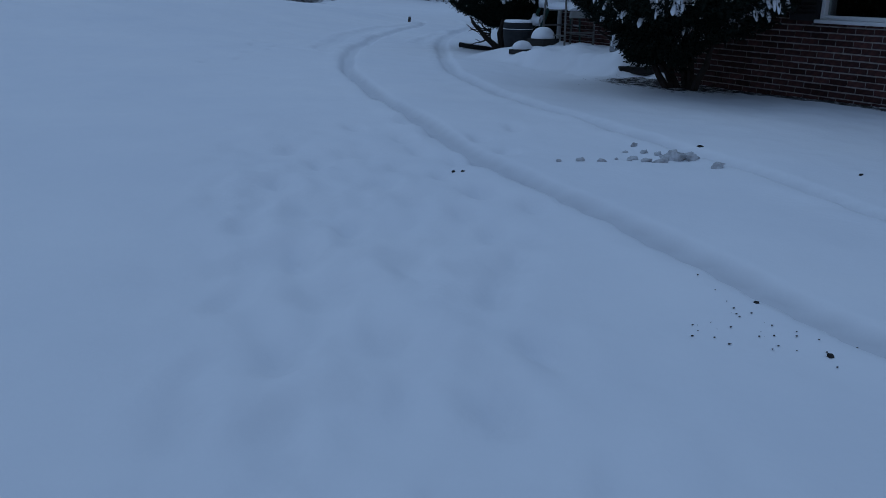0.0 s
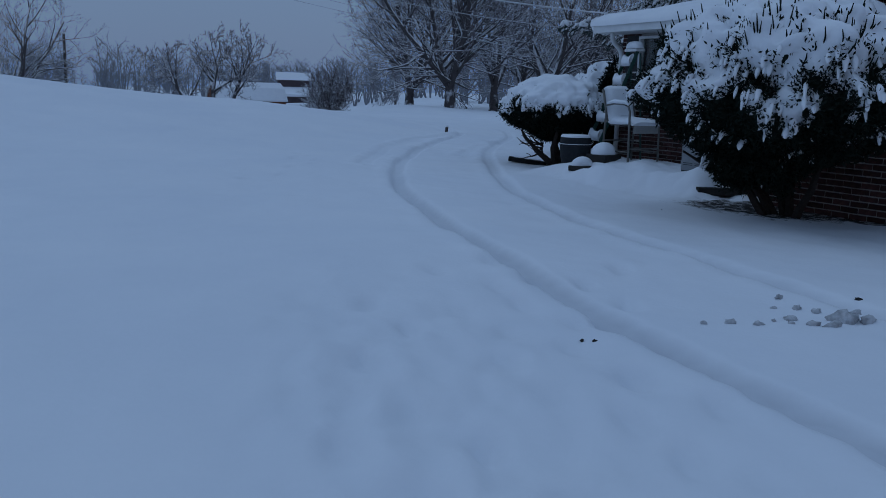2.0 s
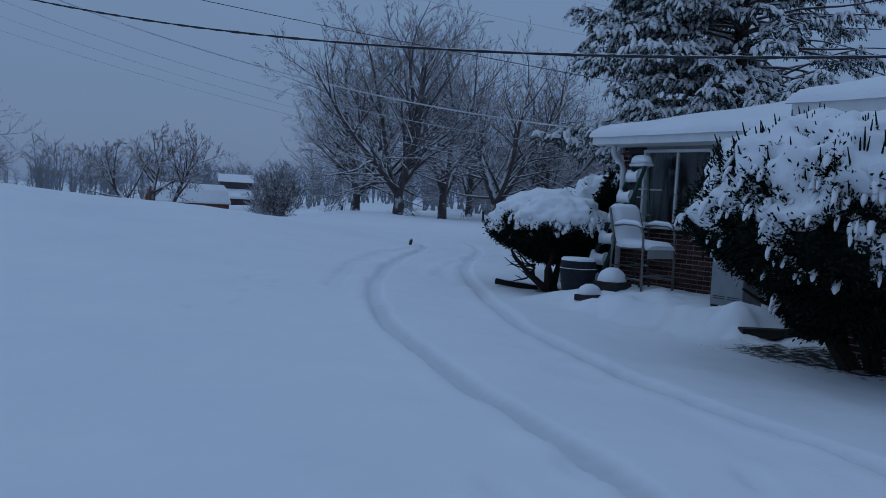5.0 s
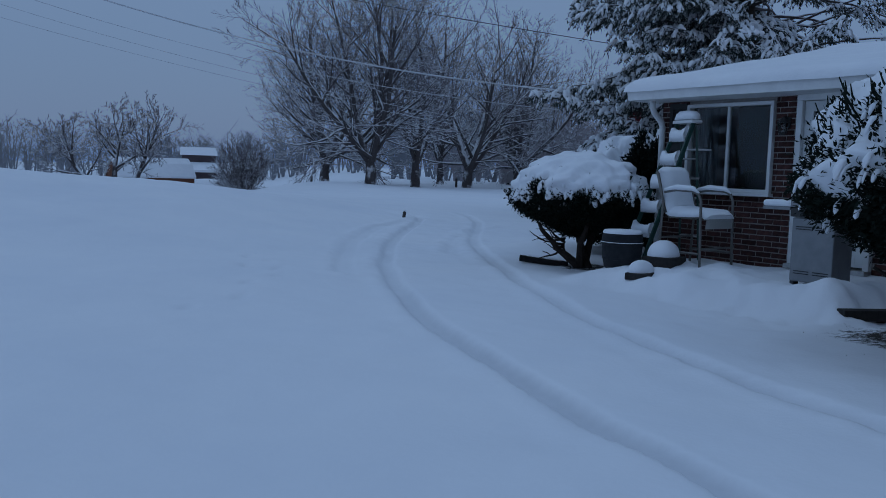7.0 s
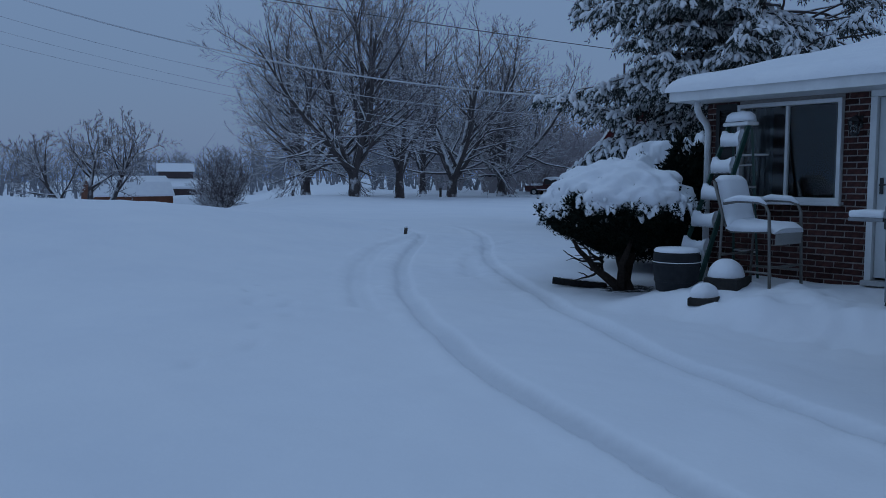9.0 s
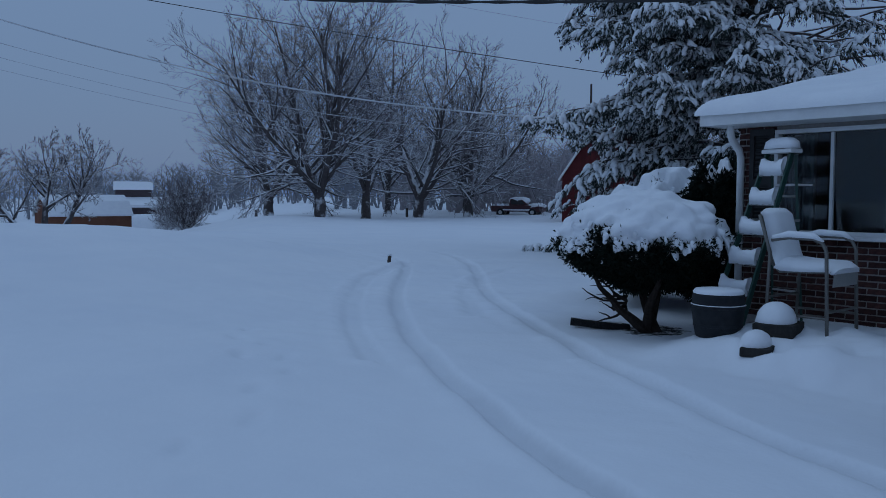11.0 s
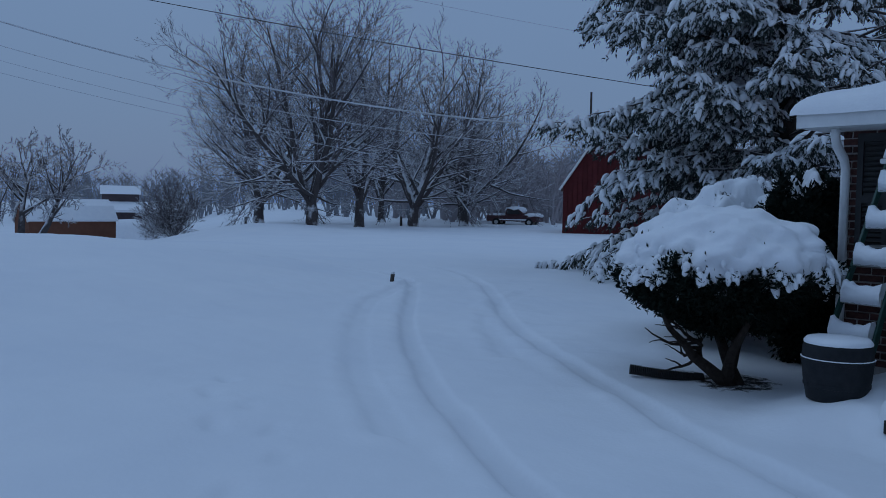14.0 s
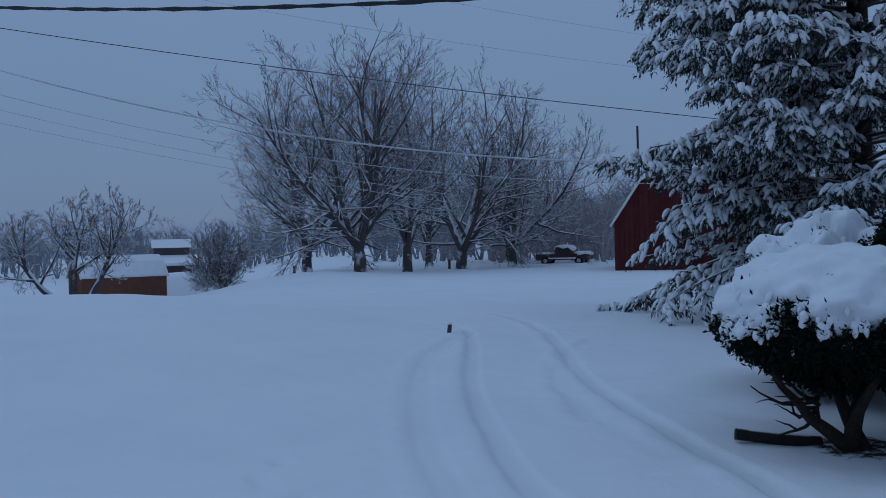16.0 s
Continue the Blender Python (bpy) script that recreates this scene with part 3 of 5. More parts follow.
def door(h, x):
    y0, y1, z0, z1 = h
    top = empty("door_1", "white glazed storm door with a brass handle, closed", "door", kind="structure")
    f = Acc()
    f.box((x + 0.01, (y0 + y1) / 2, z1 - 0.035), (0.12, y1 - y0, 0.07))
    for y in (y0 + 0.035, y1 - 0.035):
        f.box((x + 0.01, y, (z0 + z1 - 0.07) / 2), (0.12, 0.07, z1 - z0 - 0.07))
    part("door_frame", f, WHITE, top, "white door casing", bevel=0.005)
    s = Acc()
    a0, a1, b0, b1 = y0 + 0.075, y1 - 0.075, z0 + 0.03, z1 - 0.075
    for y in (a0 + 0.055, a1 - 0.055):
        s.box((x + 0.03, y, (b0 + b1) / 2), (0.045, 0.11, b1 - b0))
    for z, hh in ((b0 + 0.09, 0.18), (b1 - 0.06, 0.12)):
        s.box((x + 0.03, (a0 + a1) / 2, z), (0.045, a1 - a0 - 0.22, hh))
    leaf = part("door_leaf", s, DOOR_WHITE, top, "white painted leaf", bevel=0.004)
    m = Acc()
    for k in range(1, 4):
        m.box((x + 0.035, (a0 + a1) / 2, b0 + 0.18 + (b1 - b0 - 0.3) * k / 4), (0.03, a1 - a0 - 0.22, 0.025))
    m.box((x + 0.035, (a0 + a1) / 2, (b0 + b1) / 2), (0.028, 0.025, b1 - b0 - 0.3))
    part("muntin", m, DOOR_WHITE, leaf)
    g = Acc()
    g.box((x + 0.04, (a0 + a1) / 2, (b0 + 0.18 + b1 - 0.12) / 2), (0.006, a1 - a0 - 0.22, b1 - b0 - 0.3))
    part("pane", g, GLASS, leaf).visible_shadow = False
    k = Acc()
    k.box((x - 0.002, a1 - 0.05, 1.30), (0.012, 0.035, 0.17))
    k.tube([(x - 0.008, a1 - 0.05, 1.31), (x - 0.05, a1 - 0.05, 1.31), (x - 0.055, a1 - 0.15, 1.315)], 0.009, 8)
    part("door_handle", k, DARK, leaf, "dark lever handle on a long plate")
    t = Acc()
    t.box((x - 0.03, (y0 + y1) / 2, z0 - 0.02), (0.2, y1 - y0, 0.05))
    part("threshold", t, ALU, top, "metal threshold")


door(D1, WALL_B - 0.03)


def bricks(parent, x, lo, hi, z0, z1, holes, chosen, seed):
    """Running bond bricks on a wall that faces -x. Those within chosen(y, z) are objects of their own."""
    rng = random.Random(seed)
    L, Hh, J = 0.196, 0.0535, 0.0145
    shared = []
    for k in range(6):
        a = Acc()
        w = 0.012
        j = [rng.uniform(-0.0025, 0.0025) for _ in range(8)]
        vs = []
        for i, (dx, dy, dz) in enumerate([(0, -1, -1), (0, 1, -1), (0, 1, 1), (0, -1, 1)]):
            vs.append((0.004, dy * L / 2 + j[i], dz * Hh / 2 + j[i + 4]))
        for i, (dx, dy, dz) in enumerate([(0, -1, -1), (0, 1, -1), (0, 1, 1), (0, -1, 1)]):
            vs.append((-w + 0.003, dy * L / 2 + j[i], dz * Hh / 2 + j[i + 4]))
        for i, (dx, dy, dz) in enumerate([(0, -1, -1), (0, 1, -1), (0, 1, 1), (0, -1, 1)]):
            vs.append((-w, dy * (L / 2 - 0.005) + j[i], dz * (Hh / 2 - 0.005) + j[i + 4]))
        fs = [(8, 11, 10, 9)]
        for i in range(4):
            n = (i + 1) % 4
            fs += [(i, i + 4, n + 4, n), (i + 4, i + 8, n + 8, n + 4)]
        a.add(vs, fs)
        shared.append(a)
    meshes = [s.mesh("brick", BRICK) for s in shared]
    rest = Acc()
    row, count = 0, 0
    z = z0 + Hh / 2
    while z + Hh / 2 < z1:
        free = [(lo, hi)]
        for h in holes:
            if z + Hh / 2 > h[2] - 0.01 and z - Hh / 2 < h[3] + 0.01:
                free = [(s, e) for s0, e0 in free for s, e in ((s0, min(e0, h[0] - 0.006)), (max(s0, h[1] + 0.006), e0)) if e > s]
        y = lo + L / 2 - (0.105 if row % 2 else 0)
        while y - L / 2 < hi:
            for s, e in free:
                a0, a1 = max(y - L / 2, s), min(y + L / 2, e)
                if a1 - a0 < 0.03:
                    continue
                k, out, f, c = rng.randrange(6), rng.uniform(-0.002, 0.002), (a1 - a0) / L, (a0 + a1) / 2
                if chosen(c, z) and count < 300:
                    ob = new("brick", meshes[k])
                    ob.location = (x + out, c, z)
                    ob.scale = (1, f, 1)
                    ob.parent = parent
                    count += 1
                else:
                    rest.add([(vx + x + out, vy * f + c, vz + z) for vx, vy, vz in shared[k].v], shared[k].f)
            y += L + J
        z += Hh + J
        row += 1
    ob = part("brickwork", rest, BRICK_FAR, parent)
    tagged(ob, kind="stuff")


# lantern beside the door
def lantern(x, y, z):
    top = empty("wall_lantern", "small black wall lantern beside the door", "lamp", (x, y, z))
    a = Acc()
    a.box((0.0, 0, 0.05), (0.02, 0.09, 0.13))
    a.tube([(0, 0, 0.08), (-0.05, 0, 0.12), (-0.09, 0, 0.10)], 0.008, 6)
    part("bracket", a, DARK, top)
    a = Acc()
    a.lathe([(0.012, 0.13), (0.03, 0.115), (0.07, 0.075), (0.068, 0.07)], (-0.09, 0, -0.02), 6)
    part("cap", a, DARK, top)
    a = Acc()
    a.lathe([(0.040, -0.075), (0.062, 0.05)], (-0.09, 0, 0), 6)
    part("glass_body", a, GLASS, top, "smoked glass body")
    a = Acc()
    for k in range(6):
        t = math.pi / 3 * k
        a.tube([(-0.09 + 0.042 * math.cos(t), 0.042 * math.sin(t), -0.08), (-0.09 + 0.065 * math.cos(t), 0.065 * math.sin(t), 0.052)], 0.005, 4)
    a.lathe([(0.03, -0.10), (0.046, -0.075), (0.04, -0.07)], (-0.09, 0, 0), 6)
    part("cage", a, DARK, top)


lantern(WALL_B - 0.012, 10.93, 1.93)

# downspout at the house corner
a = Acc()
a.tube([(10.10, 12.75, 2.30), (10.10, 12.75, 2.22), (10.14, 12.75, 2.15), (10.29, 12.75, 2.04), (10.33, 12.75, 1.96), (10.33, 12.75, 0.12)], 0.042, 8)
thing("downspout", a, WHITE, "white metal downspout at the house corner", "downspout", smooth=True)

# ---- foliage helpers ----
ICO = bmesh.new()
bmesh.ops.create_icosphere(ICO, subdivisions=2, radius=1.0)
ICO_V = np.array([v.co[:] for v in ICO.verts])
ICO_F = [tuple(v.index for v in f.verts) for f in ICO.faces]
ICO.free()
ICO1 = bmesh.new()
bmesh.ops.create_icosphere(ICO1, subdivisions=1, radius=1.0)
ICO1_V = np.array([v.co[:] for v in ICO1.verts])
ICO1_F = [tuple(v.index for v in f.verts) for f in ICO1.faces]
ICO1.free()


def loaf(acc, c, s, rng, k=2):
    """A rounded lump of snow."""
    v = ICO_V * 1.0
    v = np.sign(v) * np.abs(v) ** 0.75
    v = v * s
    v = v * (1 + 0.05 * rng.normal(size=(len(v), 1)))
    acc.add([tuple(q) for q in v + c], ICO_F)


def unit(v):
    return v / np.maximum(np.linalg.norm(v, axis=-1, keepdims=True), 1e-9)


def np_mesh(name, verts, faces, material, smooth=False):
    """A mesh from arrays; faces all have the same number of corners."""
    me = bpy.data.meshes.new(name)
    verts, faces = np.asarray(verts, float), np.asarray(faces, int)
    me.vertices.add(len(verts))
    me.vertices.foreach_set("co", verts.ravel())
    k = faces.shape[1]
    me.loops.add(faces.size)
    me.loops.foreach_set("vertex_index", faces.ravel())
    me.polygons.add(len(faces))
    me.polygons.foreach_set("loop_start", np.arange(len(faces)) * k)
    me.update(calc_edges=True)
    if smooth:
        me.polygons.foreach_set("use_smooth", np.ones(len(faces), bool))
    me.materials.append(material)
    return me


def blades(P, D, length, width, rng, curl=0.0):
    """Small pointed leaves at P along D."""
    n = len(P)
    D = unit(D)
    S = unit(np.cross(D, rng.normal(size=(n, 3))))
    N = np.cross(S, D)
    Lh = (length * rng.uniform(0.6, 1.3, (n, 1)))
    W = (width * rng.uniform(0.7, 1.3, (n, 1)))
    mid = P + D * Lh * 0.45 + N * W * 0.5
    tip = P + D * Lh
    tip[:, 2] -= curl * Lh[:, 0]
    V = np.stack([P, mid + S * W, tip, mid - S * W], 1).reshape(-1, 3)
    F = np.arange(n * 4).reshape(n, 4)
    return V, F


def pads(P, A, B, C, rng, turn):
    """Lumps of snow at P: half sizes A, B, C, turned about z."""
    vs, fs, k = [], [], len(ICO1_V)
    for i in range(len(P)):
        v = ICO1_V * (1 + rng.uniform(-0.22, 0.22, (k, 1)))
        v = v * [A[i], B[i], C[i]]
        v[:, 2] -= 0.9 * (v[:, 0] ** 2 + v[:, 1] ** 2) / max(A[i], B[i]) * 0.5
        c, s = math.cos(turn[i]), math.sin(turn[i])
        vs.append(np.stack([v[:, 0] * c - v[:, 1] * s, v[:, 0] * s + v[:, 1] * c, v[:, 2]], -1) + P[i])
    F = np.array(ICO1_F)
    fs = (F[None] + (np.arange(len(P)) * k)[:, None, None]).reshape(-1, 3)
    return np.concatenate(vs), fs


def fingers(P0, P1, P2, R, rng, flat=0.7, sides=6):
    """Drooping lumpy fingers along curves P0, P1, P2: all in one pair of arrays."""
    n = len(P0)
    ts, prof = np.array([0, 0.22, 0.48, 0.74, 0.93, 1.0]), np.array([0.3, 0.85, 1.0, 0.9, 0.6, 0.12])
    m = len(ts)
    t = ts[None, :, None]
    C = P0[:, None] * (1 - t) ** 2 + P1[:, None] * 2 * t * (1 - t) + P2[:, None] * t ** 2
    T = unit(np.gradient(C, axis=1))
    S = unit(np.cross(T, [0.02, 0.01, 1.0]))
    N = np.cross(S, T)
    r = (prof[None] * R[:, None] * rng.uniform(0.75, 1.25, (n, m)))[:, :, None, None]
    a = np.arange(sides) * 2 * math.pi / sides
    V = C[:, :, None] + r * (S[:, :, None] * np.cos(a)[None, None, :, None] + N[:, :, None] * (flat * np.sin(a))[None, None, :, None])
    i = np.arange(m - 1)[:, None] * sides + np.arange(sides)[None]
    j = np.arange(m - 1)[:, None] * sides + (np.arange(sides)[None] + 1) % sides
    q = np.stack([i, j, j + sides, i + sides], -1).reshape(-1, 4)
    F = (q[None] + (np.arange(n) * m * sides)[:, None, None]).reshape(-1, 4)
    return V.reshape(-1, 3), F


def nz(p, s, seed):
    return noise.noise(Vector((p[0] * s + seed * 7.3, p[1] * s - seed * 3.1, p[2] * s + seed)))


def shrub(name, at, radii, label, seed, leaf=(0.07, 0.014), count=9000, snow_line=0.15, snow_amp=0.12, holes=0.35, streak=1.0, lumps=0.12, flat=1.0, under=-0.75, cone=0.0, slope=3.0, poke=0.03, twigs=0, snow_scale=4.0, leaf_mat=None, drips=0, drip=(0.08, 0.2, 0.035)):
    """A dense evergreen shrub: inner mass, needles over it, and snow lying over the upper side."""
    rng = np.random.default_rng(seed)
    top = empty(name, label, "shrub", at)
    rx, ry, rz = radii

    def surf(d):
        r = 1 + lumps * nz(d, 2.3, seed) + 0.5 * lumps * nz(d, 5.5, seed + 1)
        z = d[2]
        if z > 0:
            z = z ** flat
        c = 1.0
        if z < 0:
            c = 1 - cone * min(1, -z / max(1e-3, -under)) ** 1.2
        return Vector((d[0] * rx * r * c, d[1] * ry * r * c, z * rz * r))

    def cover(d, q):
        v = (d[2] - snow_line) * slope + holes * (1.7 * nz(q, snow_scale, seed + 5) + 0.9 * nz(q, snow_scale * 2.6, seed + 6) + 0.55 * nz(q, snow_scale * 6.0, seed + 7))
        return max(-1.0, min(1.0, v))

    def squeeze(d):
        return Vector((d[0] * streak, d[1] * streak, d[2] * (0.6 if streak > 1.2 else 1)))

    nu, nv = 180, 100
    core, cap, mask = [], [], []
    for j in range(nv + 1):
        ph = -math.pi / 2 + math.pi * j / nv
        for i in range(nu):
            th = 2 * math.pi * i / nu
            d = Vector((math.cos(ph) * math.cos(th), math.cos(ph) * math.sin(th), math.sin(ph)))
            d.z = max(d.z, under)
            p = surf(d)
            core.append(tuple(p * 0.93))
            q = squeeze(d)
            t = cover(d, q)
            amt = snow_amp * (1 - (1 - max(t, 0)) ** 2) if t > 0 else 0.25 * t * snow_amp - 0.02
            g = p * (0.955 + 0.03 * nz(q, 9, seed + 8)) + Vector((d.x * 0.4, d.y * 0.4, abs(d.z) * 0.8 + 0.3)) * amt * (1 + 0.45 * nz(q, 3.6, seed + 9))
            cap.append(tuple(g))
            mask.append(t)
    faces = [(j * nu + i, j * nu + (i + 1) % nu, (j + 1) * nu + (i + 1) % nu, (j + 1) * nu + i) for j in range(nv) for i in range(nu)]
    a = Acc()
    a.add(core, faces)
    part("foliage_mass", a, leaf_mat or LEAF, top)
    keep = [f for f in faces if max(mask[k] for k in f) > -0.12]
    used = sorted({k for f in keep for k in f})
    idx = {k: i for i, k in enumerate(used)}
    a = Acc()
    a.add([cap[k] for k in used], [tuple(idx[k] for k in f) for f in keep])
    part("snow_cap", a, SNOW, top, "thick drooping snow", smooth=True)
    # needles
    D = unit(rng.normal(size=(count, 3)))
    D[:, 2] = np.maximum(D[:, 2], under)
    D = np.array([d for d in D if cover(d, squeeze(d)) < 0.06 or rng.random() < poke])
    count = len(D)
    P = np.array([tuple(surf(Vector(d))) for d in D]) * rng.uniform(0.88, 1.05, (count, 1))
    G = unit(D + rng.normal(size=D.shape) * 0.55 + [0, 0, 0.25])
    V, F = [], []
    off = 0
    for k in range(4):
        v, f = blades(P + rng.normal(size=P.shape) * 0.03, unit(G + rng.normal(size=G.shape) * 0.5), leaf[0], leaf[1], rng)
        V.append(v)
        F.append(f + off)
        off += len(v)
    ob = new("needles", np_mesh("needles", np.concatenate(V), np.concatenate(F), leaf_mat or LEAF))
    ob.parent = top
    if drips:
        E = unit(rng.normal(size=(drips * 30, 3)))
        E[:, 2] = np.maximum(E[:, 2], under)
        near = [(d, cover(d, squeeze(d))) for d in E]
        E = np.array([d for d, c in near if -0.10 < c < 0.30 or (d[2] > -0.55 and c > -0.9 and rng.random() < 0.012)])[:drips]
        k = len(E)
        Q = np.array([tuple(surf(Vector(d))) for d in E]) * rng.uniform(0.97, 1.03, (k, 1))
        Ln = rng.uniform(drip[0], drip[1], (k, 1))
        out = unit(E * [1, 1, 0.1])
        v, f = fingers(Q + [0, 0, 0.04], Q + out * Ln * 0.45 + [0, 0, 0.02], Q + out * Ln * 0.6 - [0, 0, 1] * Ln * rng.uniform(0.5, 1.0, (k, 1)), drip[2] * rng.uniform(0.6, 1.4, k), rng, 0.8)
        ob = new("snow_drip", np_mesh("snow_drip", v, f, SNOW, True))
        ob.parent = top
        tagged(ob, "ragged fingers of snow along the edge", kind="stuff")
    if twigs:
        a = Acc()
        for _ in range(twigs):
            d = unit(rng.normal(size=3) + [0, 0, 0.9])
            if d[2] < 0.2:
                continue
            p = surf(Vector(d))
            h = rng.uniform(0.03, 0.15)
            tip = p + Vector((d[0] * 0.05 + rng.normal() * 0.02, d[1] * 0.05 + rng.normal() * 0.02, h + 0.05))
            a.tube([p * 0.95, (p * 0.5 + tip * 0.5), tip], [0.008, 0.008, 0.004], 5)
        tagged(part("shoot", a, LEAF, top, "dark upright shoots poking through the snow"), kind="stuff")
    return top


def bough(acc, start, way, length, radius, rng, droop=0.0, sides=5, n=6, wander=0.18):
    """A crooked tapering limb; returns its points."""
    p, d = Vector(start), Vector(way).normalized()
    pts = [p.copy()]
    for i in range(n):
        d = (d + Vector(rng.normal(size=3)) * wander + Vector((0, 0, -droop))).normalized()
        p = p + d * (length / n)
        pts.append(p.copy())
    acc.tube(pts, [radius * (1 - 0.75 * i / n) for i in range(n + 1)], sides)
    return pts


# the big yew against the near wing
yew = shrub("yew_bush", (7.55, 7.35, 1.28), (0.98, 1.65, 0.88), "large dark yew bush draped with heavy snow against the brick wall", 3, leaf=(0.055, 0.010), count=36000, snow_line=0.03, snow_amp=0.16, holes=0.95, streak=1.35, lumps=0.26, under=-0.95, cone=0.66, slope=1.5, twigs=460, snow_scale=3.9, poke=0.12, drips=320, drip=(0.05, 0.14, 0.024))
rng = np.random.default_rng(5)
a = Acc()
for k in range(7):
    t = rng.uniform(0, 6.28)
    bough(a, (0.35 + 0.15 * math.cos(t), 0.15 * math.sin(t), -1.3), (math.cos(t) * 0.5 - 0.2, math.sin(t) * 0.6, 1), 1.3, 0.05, rng)
part("stem", a, STEM, yew)

# the clipped round bush by the drive
round_bush = shrub("round_bush", (9.47, 13.45, 0.97), (0.87, 0.94, 0.47), "clipped round evergreen bush under a smooth cap of snow", 8, leaf=(0.055, 0.009), count=24000, snow_line=0.06, snow_amp=0.15, holes=0.6, lumps=0.15, flat=0.85, under=-0.95, cone=0.54, snow_scale=2.6, drips=260, drip=(0.04, 0.10, 0.03), poke=0.012)
rng = np.random.default_rng(9)
a = Acc()
for dx, dy, wx, wy in ((0.05, -0.1, -0.5, 0.2), (0.16, -0.02, 0.25, -0.25), (0.1, -0.16, 0.1, 0.5), (0.02, -0.05, -0.15, -0.4)):
    bough(a, (dx, dy, -1.02), (wx, wy, 1.0), 0.95, 0.07, rng, sides=7)
part("stem", a, STEM, round_bush, "dark crooked stems")
a = Acc()
for k in range(6):
    pts = bough(a, (-0.12, 0.1, -0.72 + 0.03 * k), (-0.8, 0.55 + 0.1 * k, -0.12 + 0.05 * k), 0.45 + 0.05 * (k % 3), 0.02, rng, sides=5, wander=0.3)
    bough(a, pts[3], (-0.5, 0.8, 0.4), 0.22, 0.01, rng, sides=4, wander=0.3)
part("dead_branch", a, STEM, round_bush, "bare dead lower branches")

shrub("rear_shrub", (11.75, 14.55, 0.92), (1.0, 0.95, 0.76), "snow laden evergreen shrub behind the round bush", 14, leaf=(0.06, 0.010), count=15000, snow_line=0.22, snow_amp=0.17, holes=1.1, lumps=0.3, slope=1.6, snow_scale=3.8, under=-0.9, drips=260, drip=(0.06, 0.18, 0.035))
shrub("corner_shrub", (11.15, 13.5, 1.0), (0.45, 0.45, 0.92), "dark upright evergreen shrub at the house corner", 15, leaf=(0.09, 0.016), count=3500, snow_line=0.9, snow_amp=0.05, lumps=0.2, under=-0.95)

def spruce(at, height, spread, seed):
    """A tall loose conifer: trunk, long boughs, side sprays of needles that droop under fingers of snow."""
    rng = np.random.default_rng(seed)
    top = empty("spruce_tree", "tall dark spruce with drooping snow laden boughs beside the house", "tree", at)
    t = Acc()
    t.tube([(0, 0, -0.2), (0.05, 0.02, height * 0.3), (0, 0.06, height * 0.7), (0, 0, height)], [0.26, 0.21, 0.12, 0.02], 10)
    part("trunk", t, STEM, top, "straight dark trunk", smooth=True)
    wood, P, D, L = Acc(), [], [], []
    z, tier = 1.55, 0
    while z < height - 0.4:
        r = spread * (1.30 - 0.30 * min(1, max(0, (z - 1.4) / 0.9))) * (1 - (z / height) ** 2.2)
        count = 9 if z < 10 else 5
        for k in range(count):
            a = 2 * math.pi * (k + 0.5 * (tier % 2) + rng.uniform(-0.38, 0.38)) / count
            bare = float(step(-0.2, 0.55, np.array(math.cos(a - radians(-58)))))  # thin on the side towards the house
            reach = r * rng.uniform(0.72, 1.02)
            low = z < 2.1
            n = 9
            pts = bough(wood, (0, 0, z + rng.uniform(-0.18, 0.18)), (math.cos(a), math.sin(a), 0.10 if low else 0.24), reach, 0.05, rng, droop=0.034 if low else 0.045, n=n, wander=0.09, sides=5)
            m = int(5 + 2.6 * reach)
            for j in range(m):
                f = 0.22 + 0.78 * (j + rng.uniform(0, 1)) / m
                if rng.random() < 0.86 * bare * (1.15 - 0.3 * f):
                    continue
                i = min(n - 1, int(f * n))
                p = np.array(pts[i].lerp(pts[i + 1], f * n - i))
                axis = unit(np.array(pts[i + 1] - pts[i]))
                side = unit(np.cross(axis, [0, 0, 1.0])) * (1 if j % 2 else -1)
                ang = radians(rng.uniform(28, 68))
                d = unit(axis * math.cos(ang) + side * math.sin(ang) + [0, 0, -0.22 - 0.15 * rng.random()])
                l = reach * rng.uniform(0.10, 0.22) * (1.25 - 0.75 * f) + 0.16
                wood.tube([p, p + d * l * 0.5 + [0, 0, 0.03], p + d * l + [0, 0, -0.05]], [0.016, 0.011, 0.006], 4, caps=False)
                sprays = 3 + int(l / 0.11)
                for g in range(sprays):
                    u = (g + rng.uniform(0.2, 1.0)) / sprays
                    w = unit(d + np.cross(d, [0, 0, 1.0]) * (0.9 if g % 2 else -0.9) * rng.uniform(0.1, 1.6) + [0, 0, rng.uniform(-0.8, 0.25)])
                    q = p + d * l * u + rng.normal(size=3) * 0.04
                    q[2] = max(q[2], 0.25)
                    P.append(q)
                    D.append(w)
                    L.append(rng.uniform(0.10, 0.25))
        z += 0.40 if z < 10 else 0.7
        tier += 1
    part("bough", wood, BARK, top, "dark snow lined boughs")
    P, D, L = np.array(P), np.array(D), np.array(L)[:, None]
    V, F, off = [], [], 0
    for k in range(13):
        u = rng.uniform(0, 1.2, (len(P), 1))
        at_ = P + D * L * u - [0, 0, 1] * (0.35 * L * u ** 2) + rng.normal(size=P.shape) * 0.02
        v, f = blades(at_, D * 0.8 + rng.normal(size=P.shape) * 0.55 - [0, 0, 0.35], 0.095, 0.014, rng, 0.25)
        V.append(v)
        F.append(f + off)
        off += len(v)
    ob = new("crown", np_mesh("crown", np.concatenate(V), np.concatenate(F), NEEDLE))
    ob.parent = top
    laden = np.array([rng.random() < 0.80 + 0.9 * nz(p, 1.1, seed) for p in P])
    A, B, C = P[laden], D[laden], L[laden]
